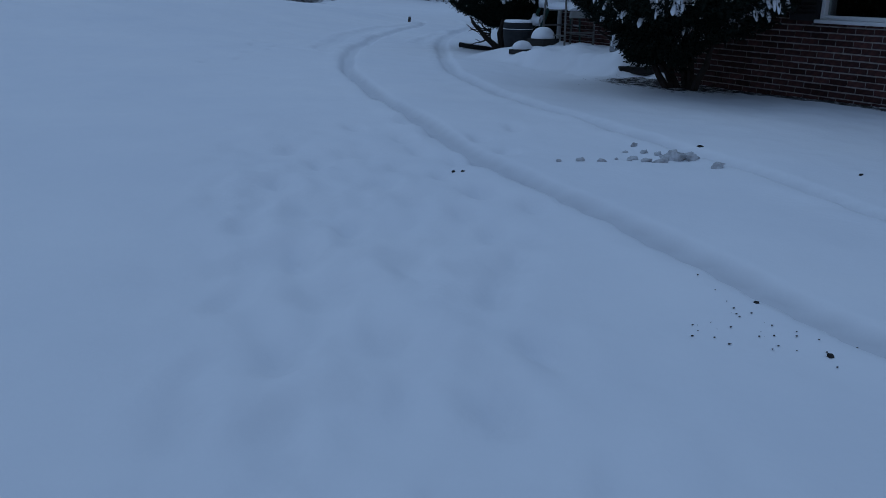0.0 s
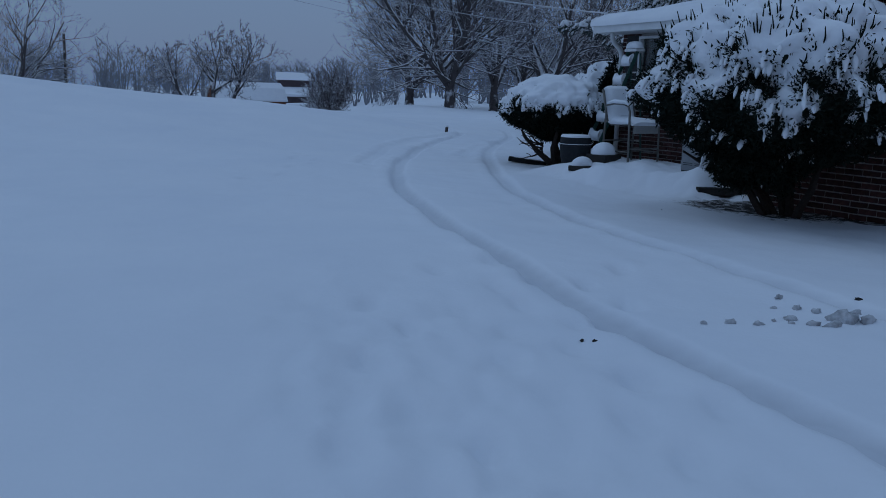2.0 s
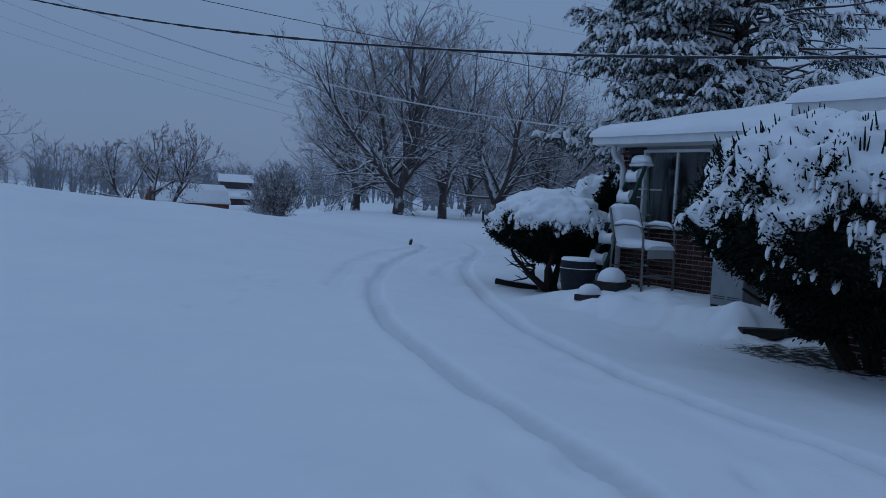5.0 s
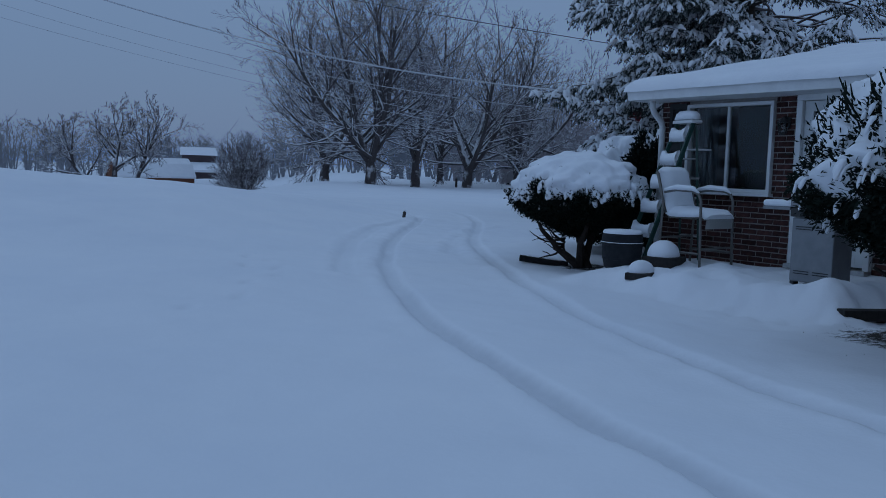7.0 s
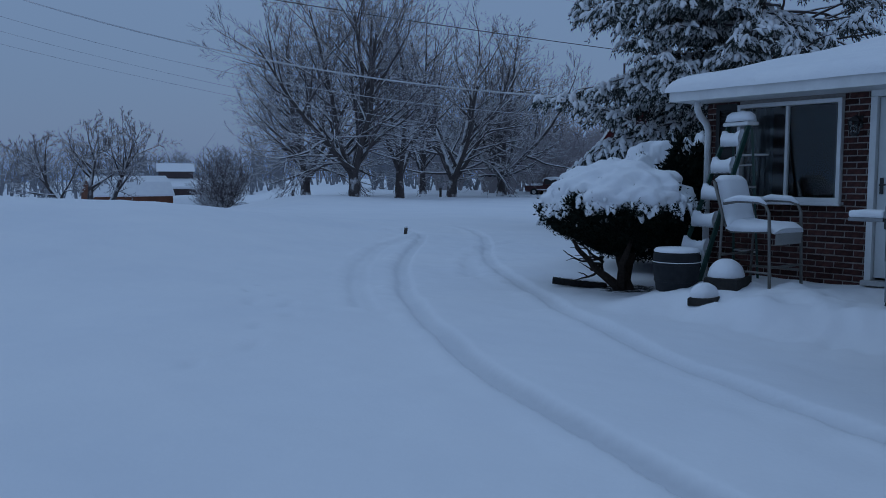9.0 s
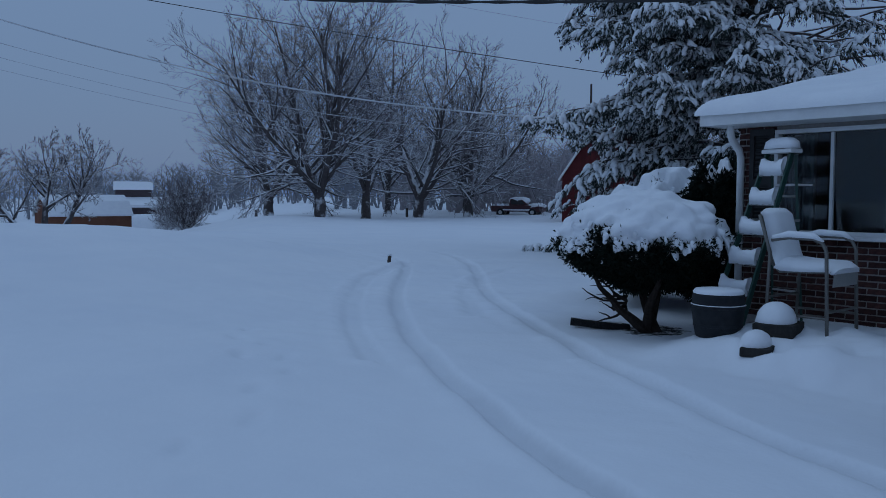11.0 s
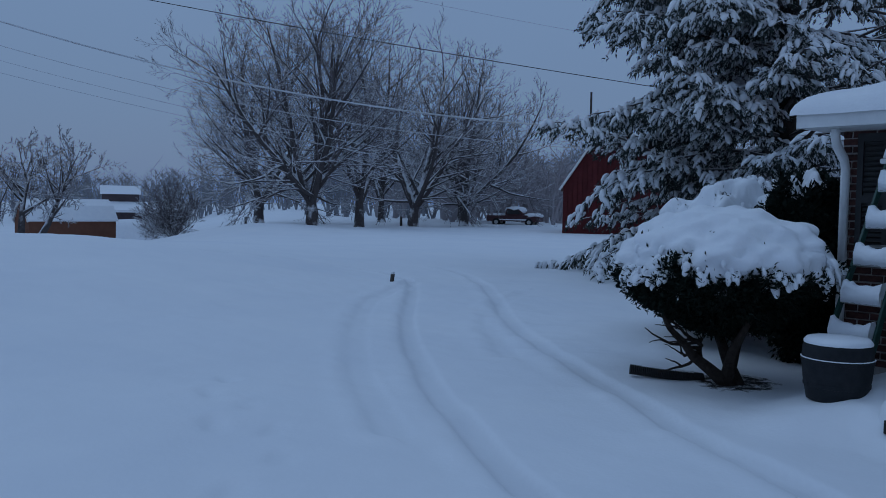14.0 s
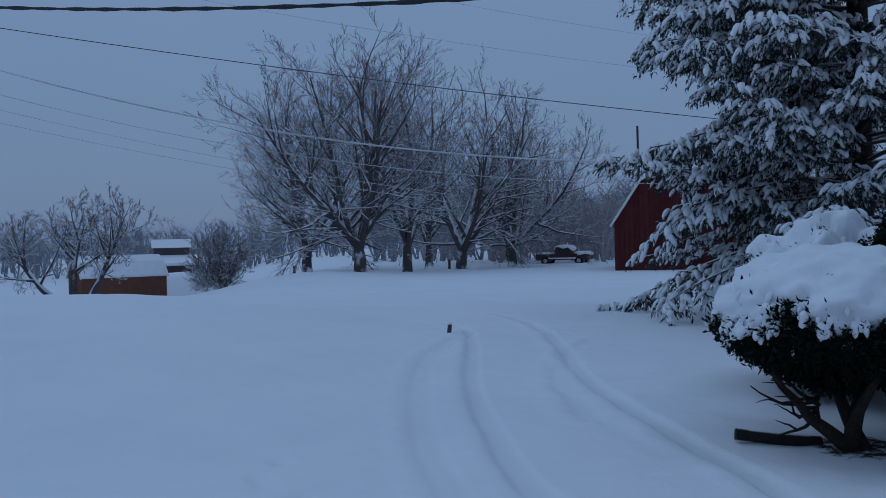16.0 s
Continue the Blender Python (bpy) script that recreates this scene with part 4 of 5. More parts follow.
    v, f = fingers(A + [0, 0, 0.045], A + B * C * 0.6 + [0, 0, 0.075], A + B * C * 1.05 - [0, 0, 1] * C * rng.uniform(0.1, 0.5, (len(A), 1)), rng.uniform(0.030, 0.074, len(A)), rng, 0.72, 5)
    ob = new("crown_snow", np_mesh("crown_snow", v, f, SNOW, True))
    ob.parent = top
    tagged(ob, "fingers of snow on the drooping sprays", kind="stuff")


spruce((20.4, 18.4, zed(20.4, 18.4)), 18.0, 5.0, 41)

# ---- bare trees ----


def bare_tree(name, label, height, spread, seed, leaders=4, fork=0.18, trunk=0.42, depth=4, kids=6, twig=0.014, bark=None, fine=None, upright=0.35, group="bare trees", tilt=(0.2, 1.0), angle=(32, 64), dirs=None):
    """A leafless tree that forks low: trunk and limbs, then twigs, each branch tapering."""
    rng = np.random.default_rng(seed)
    top = empty(name, label, "tree", group=group)
    tr, tw = Acc(), Acc()
    h0 = height * fork
    base = [Vector((0, 0, -0.4)), Vector((0, 0, 0.15)), Vector((rng.normal() * 0.08, rng.normal() * 0.08, h0 * 0.5)), Vector((rng.normal() * 0.12, rng.normal() * 0.12, h0))]
    tr.tube(base, [trunk * 1.5, trunk * 1.1, trunk * 0.9, trunk * (0.2 if dirs else 0.7)], 9, caps=False)

    def limb(p, d, L, r, lev):
        n = 6 if lev < 2 else (4 if lev < 3 else 2)
        pts = [p.copy()]
        q, v = p.copy(), d.normalized()
        for i in range(n):
            v = (v + Vector(rng.normal(size=3)) * (0.075 if lev < 2 else 0.06) + Vector((0, 0, upright * (0.16 + 0.10 * i / n if lev < 1 else 0.03 + 0.14 * i / n)))).normalized()
            q = q + v * (L / n)
            pts.append(q.copy())
        end = max(twig * 0.5, r * (0.28 if lev < 1 and not dirs else 0.12))
        radii = [r + (end - r) * i / n for i in range(n + 1)]
        (tr if lev < 2 else tw).tube(pts, radii, 7 if lev < 1 else (5 if lev < 2 else (4 if lev < 3 else 3)), caps=False)
        if lev >= depth:
            return
        m = kids + (6 if lev == 0 else 0)
        for k in range(m):
            first = (0.36 if dirs else 0.06) if lev < 1 else 0.12
            f = first + (0.98 - first) * (k + rng.uniform(0.1, 0.9)) / m
            i = min(n - 1, int(f * n))
            at = pts[i].lerp(pts[i + 1], f * n - i)
            axis = (pts[i + 1] - pts[i]).normalized()
            side = axis.cross(Vector(rng.normal(size=3))).normalized()
            ang = radians(rng.uniform(*angle) * (1 if lev < 2 else 0.8) + (24 * (0.5 - f) if lev < 2 else 0))
            limb(at, axis * math.cos(ang) + side * math.sin(ang), L * (rng.uniform(0.42, 0.64) if lev < 2 else rng.uniform(0.30, 0.48)) * (1.12 - 0.42 * f), max(twig, radii[i] * rng.uniform(0.46, 0.68)), lev + 1)

    for dx, dy, dz, L in dirs or ():
        limb(Vector((0.25 * dx, 0.25 * dy, -0.1)), Vector((dx, dy, dz)), L, trunk * 0.8, 0)
    for k in range(0 if dirs else leaders):
        t = 2 * math.pi * (k + rng.uniform(-0.3, 0.3)) / leaders
        lean = tilt[0] + (tilt[1] - tilt[0]) * ((k * 0.618) % 1.0)
        lean *= spread / height * 1.3
        reach = (height - h0) * rng.uniform(0.74, 0.86) / (1 + 0.10 * lean)
        limb(base[-1] - Vector((0, 0, rng.uniform(0.1, 0.45) * h0)), Vector((math.cos(t) * lean, math.sin(t) * lean, 1)), reach, trunk * rng.uniform(0.52, 0.70), 0)
    part("trunk", tr, bark or BARK, top, "dark trunk and limbs lined with snow", smooth=True)
    part("crown", tw, fine or TWIG, top, "dense bare frosted twigs, paled for haze")
    return top


def stand(ob, x, y, turn, size, dz=0.0):
    ob.matrix_world = pose(x, y, zed(x, y) + dz, 0, 0, turn) @ Matrix.Scale(size, 4)
    return ob


def stand_copy(ob, x, y, turn, size, dz=0.0):
    c = copy_thing(ob, pose(x, y, zed(x, y) + dz, 0, 0, turn))
    c.scale = (size, size, size)
    return c


MAPLE = "large leafless maple with snow along its limbs"
m1 = bare_tree("maple_tree", MAPLE, 18.2, 18.0, 51, leaders=6, fork=0.11, trunk=0.45, kids=6, twig=0.0125, angle=(28, 60))
m2 = bare_tree("maple_tree", MAPLE, 17.0, 10.0, 52, leaders=4, fork=0.14, trunk=0.36, kids=5, twig=0.0125, angle=(28, 60))
m3 = bare_tree("maple_tree", MAPLE, 16.5, 17.0, 53, leaders=5, fork=0.12, trunk=0.42, kids=5, twig=0.0125, angle=(28, 60))
stand(m1, 34.3, 58.8, 20, 0.97)
stand(m2, 39.7, 60.8, 75, 1.0)
stand(m3, 47.1, 63.5, 10, 1.05)
stand_copy(m1, 54.4, 65.2, 130, 0.90)
stand_copy(m1, 40.9, 77.9, 200, 1.07)
stand_copy(m2, 54.4, 77.3, 300, 1.0)
stand_copy(m3, 64.0, 76.0, 60, 0.95)
stand_copy(m3, 3.9, 62.4, 45, 0.62)
apple = bare_tree("apple_tree", "low spreading leafless fruit tree dusted with snow", 6.0, 9.0, 61, fork=0.03, trunk=0.23, depth=4, kids=6, twig=0.011, upright=0.14, group="", angle=(36, 70), dirs=[(0.96, -0.27, 0.95, 4.2), (-0.96, 0.27, 0.95, 4.0), (-0.03, 0.1, 1.0, 3.9)])
stand(apple, 13.6, 50.5, 0, 1.08)
round_tree = bare_tree("twiggy_shrub", "dense round leafless shrub grey with frost and painted haze", 3.6, 4.6, 63, leaders=11, fork=0.04, trunk=0.07, depth=3, kids=7, twig=0.012, upright=0.2, group="", fine=TWIG, tilt=(0.1, 1.3), angle=(24, 48))
stand(round_tree, 26.3, 62.9, 0, 1.12)


def far_woods(seed, belts, material, label):
    """Woods round the fields, haze put into their pale colour: belts are bearing, distance, count and height."""
    rng = np.random.default_rng(seed)
    a = Acc()
    def tree(x, y, z, h):
        tops = []
        for k in range(3):
            d = Vector((rng.normal() * 0.2, rng.normal() * 0.2, 1))
            n = 4
            q = Vector((x, y, z - 0.5))
            pts = [q.copy()]
            for i in range(n):
                d = (d + Vector(rng.normal(size=3)) * 0.12 + Vector((0, 0, 0.1))).normalized()
                q = q + d * h / n
                pts.append(q.copy())
            a.tube(pts, [0.2, 0.16, 0.12, 0.08, 0.03], 4, caps=False)
            for j in range(16):
                f = rng.uniform(0.25, 1)
                i = min(n - 1, int(f * n))
                p = pts[i].lerp(pts[i + 1], f * n - i)
                t = rng.uniform(0, 6.28)
                v = Vector((math.cos(t), math.sin(t), rng.uniform(0.4, 1.4))).normalized()
                L = h * rng.uniform(0.12, 0.28)
                e = p + v * L
                a.tube([p, p.lerp(e, 0.5) + Vector((0, 0, 0.1)), e], [0.06, 0.045, 0.02], 3, caps=False)
                for m in range(2):
                    g = p.lerp(e, rng.uniform(0.3, 0.9))
                    w = (v + Vector(rng.normal(size=3)) * 0.6).normalized() * L * rng.uniform(0.3, 0.6)
                    a.tube([g, g + w], [0.035, 0.02], 3, caps=False)
    for lo, hi, d0, d1, n, h0, h1 in belts:
        for k in range(n):
            az = radians(rng.uniform(lo, hi))
            d = rng.uniform(d0, d1)
            x, y = 3 + d * math.cos(az), 9 + d * math.sin(az)
            tree(x, y, zed(x, y), rng.uniform(h0, h1))
    thing("far_woods", a, material, label, "woods", kind="stuff")


far_woods(71, ((26, 58, 110, 160, 110, 6, 11), (58, 100, 190, 330, 260, 7, 14), (30, 58, 160, 260, 80, 12, 18)), WOODS, "leafless woods round the snowy fields, grey lightened for haze")
far_woods(72, ((27, 49, 84, 118, 105, 5, 9), (48, 54, 95, 120, 10, 4, 7)), BRUSH, "brown leafless thicket behind the maples, lightened for haze")

# ---- buildings beyond the yard ----


def gambrel(name, at, turn, width, length, eave, kink, ridge, label, wall_mat, snow_roof=True, door_label=""):
    """A barn with a gambrel roof; its gable faces -y of its own axes."""
    top = empty(name, label, name.split("_")[-1], at, turn)
    w = width / 2
    kx = w * 0.55
    prof = [(-w, 0), (w, 0), (w, eave), (kx, kink), (0, ridge), (-kx, kink), (-w, eave)]
    a = Acc()
    n = len(prof)
    vs = [(x, 0, z) for x, z in prof] + [(x, length, z) for x, z in prof]
    a.add(vs, [tuple(range(n)), tuple(range(2 * n - 1, n - 1, -1)), (0, n, n + 1, 1), (1, n + 1, n + 2, 2), (n - 1, 2 * n - 1, n, 0)])
    part("wall", a, wall_mat, top)
    b = Acc()
    k = int(width / 0.3)
    for i in range(k):
        x = -w + (i + 0.5) * width / k
        zt = eave + (kink - eave) * (w - abs(x)) / (w - kx) if abs(x) > kx else kink + (ridge - kink) * (kx - abs(x)) / kx
        b.box((x, -0.015, (zt - 0.05) / 2), (width / k - 0.025, 0.03, zt - 0.05))
    part("siding", b, wall_mat, top)
    o = 0.03 * width
    edge = [(-w - o, eave - o), (-kx - 0.05, kink + 0.04), (0, ridge + 0.05), (kx + 0.05, kink + 0.04), (w + o, eave - o)]
    for side, seg in enumerate(zip(edge[:-1], edge[1:])):
        (x0, z0), (x1, z1) = seg
        r = Acc()
        th = 0.12
        vs = [(x0, -o, z0), (x1, -o, z1), (x1, length + o, z1), (x0, length + o, z0)]
        r.add(vs + [(x, y, z + th) for x, y, z in vs], [(0, 3, 2, 1), (4, 5, 6, 7), (0, 1, 5, 4), (1, 2, 6, 5), (2, 3, 7, 6), (3, 0, 4, 7)])
        part("roof_slope", r, SNOW, top, "snow covered roof slope")
        f = Acc()
        f.tube([(x0, -o - 0.01, z0 - 0.02), (x1, -o - 0.01, z1 - 0.02)], 0.07, 4)
        part("bargeboard", f, WHITE, top, "pale bargeboard")
    return top


gambrel("red_barn", (46.6, 42.0, zed(46, 43)), 128 - 180, 7.6, 11.0, 3.0, 5.6, 6.4, "red wooden barn with a snowy gambrel roof", BARN_RED)
gambrel("brown_shed", (18.3, 67.8, -1.55), -92, 3.6, 5.3, 1.75, 2.5, 2.92, "long brown garden shed with a snowy barrel roof", SHED_BROWN)


def far_house(at, turn):
    top = empty("far_house", "distant dark sided house under a snowy roof", "house", at, turn)
    a = Acc()
    a.box((0, 0, 3.0), (5.2, 5, 6.0))
    part("wall", a, FAR_DARK, top)
    r = Acc()
    r.add([(-2.9, -2.9, 5.9), (2.9, -2.9, 5.9), (2.9, 0, 7.0), (-2.9, 0, 7.0), (2.9, 2.9, 5.9), (-2.9, 2.9, 5.9)], [(0, 1, 2, 3), (3, 2, 4, 5), (0, 3, 5), (1, 4, 2), (0, 5, 4, 1)])
    part("roof", r, SNOW, top, "snow covered roof")
    b = Acc()
    b.box((0.8, -4.4, 2.0), (8.0, 3.6, 4.0))
    part("annex", b, FAR_DARK, top)
    b = Acc()
    b.add([(-3.4, -6.6, 3.7), (5.0, -6.6, 3.7), (5.0, -2.5, 4.7), (-3.4, -2.5, 4.7), (-3.4, -6.6, 4.0), (5.0, -6.6, 4.0), (5.0, -2.5, 5.0), (-3.4, -2.5, 5.0)], [(0, 3, 2, 1), (4, 5, 6, 7), (0, 1, 5, 4), (1, 2, 6, 5), (2, 3, 7, 6), (3, 0, 4, 7)])
    part("annex_roof", b, SNOW, top, "snow covered lower roof")
    b = Acc()
    loaf(b, (1.0, -9.0, 0.5), (9.0, 3.0, 2.5), np.random.default_rng(2))
    part("snow_bank", b, SNOW, top, "bank of snow before the house", smooth=True)
    for x in (-1.6, 0.1, 1.7):
        w = Acc()
        w.box((x, -2.52, 4.6), (0.8, 0.05, 1.0))
        part("window", w, DARK, top)
    return top


far_house((41.9, 113.6, zed(41.2, 113.9)), -20).scale = (0.8, 0.9, 0.97)

# yard light by the barn
lamp = empty("yard_light", "small amber yard light glowing on a tall pole", "lamp", (60.2, 55.7, zed(60.2, 55.7)))
a = Acc()
a.tube([(0, 0, -0.3), (0, 0, 11.6)], [0.13, 0.09], 8)
part("pole", a, POLE, lamp)
a = Acc()
a.tube([(0, 0, 8.95), (-0.3, -0.2, 9.15), (-0.7, -0.5, 9.1)], 0.03, 6)
part("arm", a, ALU, lamp)
a = Acc()
a.lathe([(0.02, 0.12), (0.16, 0.04), (0.19, -0.02), (0.02, -0.03)], (-0.7, -0.5, 9.03), 12)
part("shade", a, ALU, lamp)
a = Acc()
a.add([tuple(v) for v in ICO1_V * 0.16 + [-0.7, -0.5, 8.86]], ICO1_F)
part("bulb", a, AMBER, lamp, "glowing amber bulb", smooth=True)


def pickup(at, turn):
    top = empty("pickup_truck", "dark red pickup truck parked under a layer of snow", "truck", at, turn)
    a = Acc()
    prof = [(-2.65, 0.45), (2.6, 0.45), (2.65, 0.95), (1.1, 1.08), (0.75, 1.12), (-0.75, 1.12), (-0.8, 1.02), (-2.65, 1.02)]
    n = len(prof)
    a.add([(x, -0.95, z) for x, z in prof] + [(x, 0.95, z) for x, z in prof], [tuple(range(n)), tuple(range(2 * n - 1, n - 1, -1))] + [(i, i + n, (i + 1) % n + n, (i + 1) % n) for i in range(n)])
    part("body", a, TRUCK_RED, top, "dark red body", bevel=0.05)
    a = Acc()
    prof = [(-0.8, 1.1), (1.15, 1.1), (0.55, 1.68), (-0.65, 1.70)]
    a.add([(x, -0.85, z) for x, z in prof] + [(x, 0.85, z) for x, z in prof], [(0, 1, 2, 3), (7, 6, 5, 4)] + [(i, i + 4, (i + 1) % 4 + 4, (i + 1) % 4) for i in range(4)])
    cab = part("cab", a, TRUCK_RED, top, bevel=0.05)
    for s in (-1, 1):
        a = Acc()
        a.add([(-0.6, s * 0.865, 1.18), (0.85, s * 0.865, 1.18), (0.48, s * 0.865, 1.58), (-0.55, s * 0.865, 1.6)], [(0, 1, 2, 3)])
        g = part("side_window", a, DARK, cab, "dark glass")
        m = g.modifiers.new("glass", "SOLIDIFY")
        m.thickness = 0.02
    for x in (-1.65, 1.65):
        for y in (-0.9, 0.9):
            a = Acc()
            a.tube([(x, y - 0.12, 0.38), (x, y + 0.12, 0.38)], 0.38, 16)
            wheel = part("wheel", a, RUBBER, top, "black tyre")
            a = Acc()
            a.tube([(x, y - 0.13, 0.38), (x, y + 0.13, 0.38)], 0.2, 12)
            part("rim", a, ALU, wheel, "grey rim")
    rng = np.random.default_rng(23)
    for c, half in (((0.1, 0, 1.52), (1.05, 0.93, 0.42)), ((1.85, 0, 1.03), (0.95, 0.98, 0.27)), ((-1.75, 0, 1.02), (0.98, 0.96, 0.24))):
        a = Acc()
        loaf(a, c, half, rng)
        part("snow_layer", a, SNOW, top, "rounded snow lying on it", smooth=True)
    a = Acc()
    a.box((0, -0.99, 0.62), (3.2, 0.03, 0.12))
    part("running_board", a, SNOW, top)
    return top


pickup((63.3, 67.3, -0.42), -62)

# posts and poles
for x, y, h in ((34.2, 67.9, 0.95), (47.3, 65.3, 0.8), (57.5, 68.0, 0.9)):
    a = Acc()
    a.box((x, y, zed(x, y) + h / 2 - 0.1), (0.16, 0.16, h + 0.2))
    thing("fence_post", a, POLE, "dark weathered wooden post standing in snow", "post", "posts", bevel=0.01)
for k in range(9):
    x, y = 8.0 + 2.6 * k * 0.5 - 3, 88.0 - 1.2 * k
    a = Acc()
    a.box((x, y, zed(x, y) + 0.5), (0.14, 0.14, 1.4))
    thing("fence_post", a, POLE, "thin dark fence post in the far field", "post", "field posts")
a = Acc()
a.tube([(9.0, 77.0, -2.5), (9.0, 77.0, 4.9)], [0.14, 0.10], 8)
thing("utility_pole", a, POLE, "plain dark utility pole beyond the mound", "pole")


def wire(points, radius, material, label, t0=-0.8, t1=1.3, twist=0.0, n=40):
    """A sagging wire: a parabola through three places."""
    p0, p1, p2 = [np.array(p) for p in points]
    s = np.linalg.norm((p1 - p0)[:2]) / np.linalg.norm((p2 - p0)[:2])
    pts = []
    for i in range(n + 1):
        t = t0 + (t1 - t0) * i / n
        q = p0 * ((t - s) * (t - 1) / s) + p1 * (t * (t - 1) / (s * (s - 1))) + p2 * (t * (t - s) / (1 - s))
        pts.append(tuple(q))
    a = Acc()
    a.tube(pts, [radius * (1 + twist * math.sin(i * 1.9) + 0.5 * twist * math.sin(i * 0.7)) for i in range(n + 1)], 6)
    thing("overhead_wire", a, material, label, "wire", "overhead wires", smooth=True)


FAR_W = "thin overhead wire carrying a line of snow"
wire([(13.77, 65.36, 15.09), (26.25, 55.46, 12.46), (43.69, 41.63, 9.28)], 0.026, WIRE, FAR_W)
wire([(13.73, 65.4, 12.59), (23.32, 57.78, 9.41), (42.59, 42.5, 6.35)], 0.048, WIRE_SNOW, "thick overhead cable coated with snow")
wire([(13.7, 65.42, 11.16), (23.3, 57.8, 8.15), (43.62, 41.69, 5.05)], 0.022, WIRE_SNOW, FAR_W)
wire([(13.68, 65.43, 10.26), (18.5, 61.6, 8.7), (23.29, 57.82, 7.31)], 0.016, WIRE_SNOW, FAR_W, t1=2.2)
wire([(13.66, 65.45, 9.5), (18.5, 61.6, 8.05), (23.27, 57.82, 6.75)], 0.016, WIRE_SNOW, FAR_W, t1=2.2)
wire([(23.2, 57.89, 16.47), (33.5, 49.7, 13.9), (43.73, 41.59, 11.81)], 0.016, WIRE_SNOW, FAR_W)
wire([(35.45, 48.17, 15.78), (39.7, 44.8, 14.7), (44.03, 41.36, 13.7)], 0.014, WIRE_SNOW, FAR_W)
NEAR_W = "black service cable with snow on it over the drive"
wire([(3.82, 24.11, 5.18), (8.2, 15.13, 3.77), (12.45, 6.41, 3.40)], 0.021, WIRE, NEAR_W, t0=-0.9, t1=1.0, twist=0.28, n=260)
wire([(2.0, 21.6, 4.62), (6.8, 18.37, 4.92), (9.6, 16.5, 5.16)], 0.016, WIRE, NEAR_W, t0=-1.2, t1=1.9)

# ---- things by the porch ----


def planter(at):
    top = empty("flower_pot", "large charcoal barrel planter topped with snow", "planter", at)
    top.scale = (0.94, 0.94, 0.88)
    a = Acc()
    a.lathe([(0.19, 0.0), (0.225, 0.02), (0.255, 0.2), (0.27, 0.36), (0.262, 0.47), (0.255, 0.5), (0.235, 0.5), (0.235, 0.44)], sides=32)
    part("barrel", a, POT, top, smooth=True)
    for z, r in ((0.15, 0.25), (0.355, 0.272)):
        b = Acc()
        b.lathe([(r - 0.012, z - 0.018), (r + 0.002, z - 0.014), (r + 0.002, z + 0.014), (r - 0.012, z + 0.018)], sides=32)
        part("hoop", b, POT, top, "moulded hoop")
    b = Acc()
    b.lathe([(0.273, 0.374), (0.279, 0.377), (0.268, 0.383)], sides=32)
    part("snow_line", b, SNOW, top, "thin line of snow on the hoop")
    s = Acc()
    s.lathe([(0.252, 0.48), (0.258, 0.515), (0.235, 0.545), (0.12, 0.55), (0.01, 0.555)], sides=32)
    part("snow_top", s, SNOW, top, "flat cap of snow", smooth=True)


planter((8.95, 12.16, 0.145))


def snowed_block(name, at, turn, size, snow_h, label):
    rng = np.random.default_rng(int(at[0] * 100))
    top = empty(name, label, "block", at, turn)
    a = Acc()
    a.box((0, 0, size[2] / 2), size)
    part("block", a, BOARD, top, bevel=0.01)
    s = Acc()
    loaf(s, (0.04, 0.03, size[2] * 0.55 + snow_h * 0.1), (size[0] * 0.64, size[1] * 0.62, snow_h * 1.15), rng)
    ob = part("snow_dome", s, SNOW, top, "rounded heap of snow", smooth=True)
    m = ob.modifiers.new("soft", "SMOOTH")
    m.factor, m.iterations = 0.6, 3
    m = ob.modifiers.new("round", "SUBSURF")
    m.levels = m.render_levels = 1


snowed_block("paving_block", (8.60, 11.54, 0.11), 20, (0.40, 0.26, 0.08), 0.16, "dark edging block under a rounded heap of snow")
snowed_block("low_planter", (9.07, 11.60, 0.20), 12, (0.42, 0.36, 0.15), 0.24, "low dark planter buried under a dome of snow")


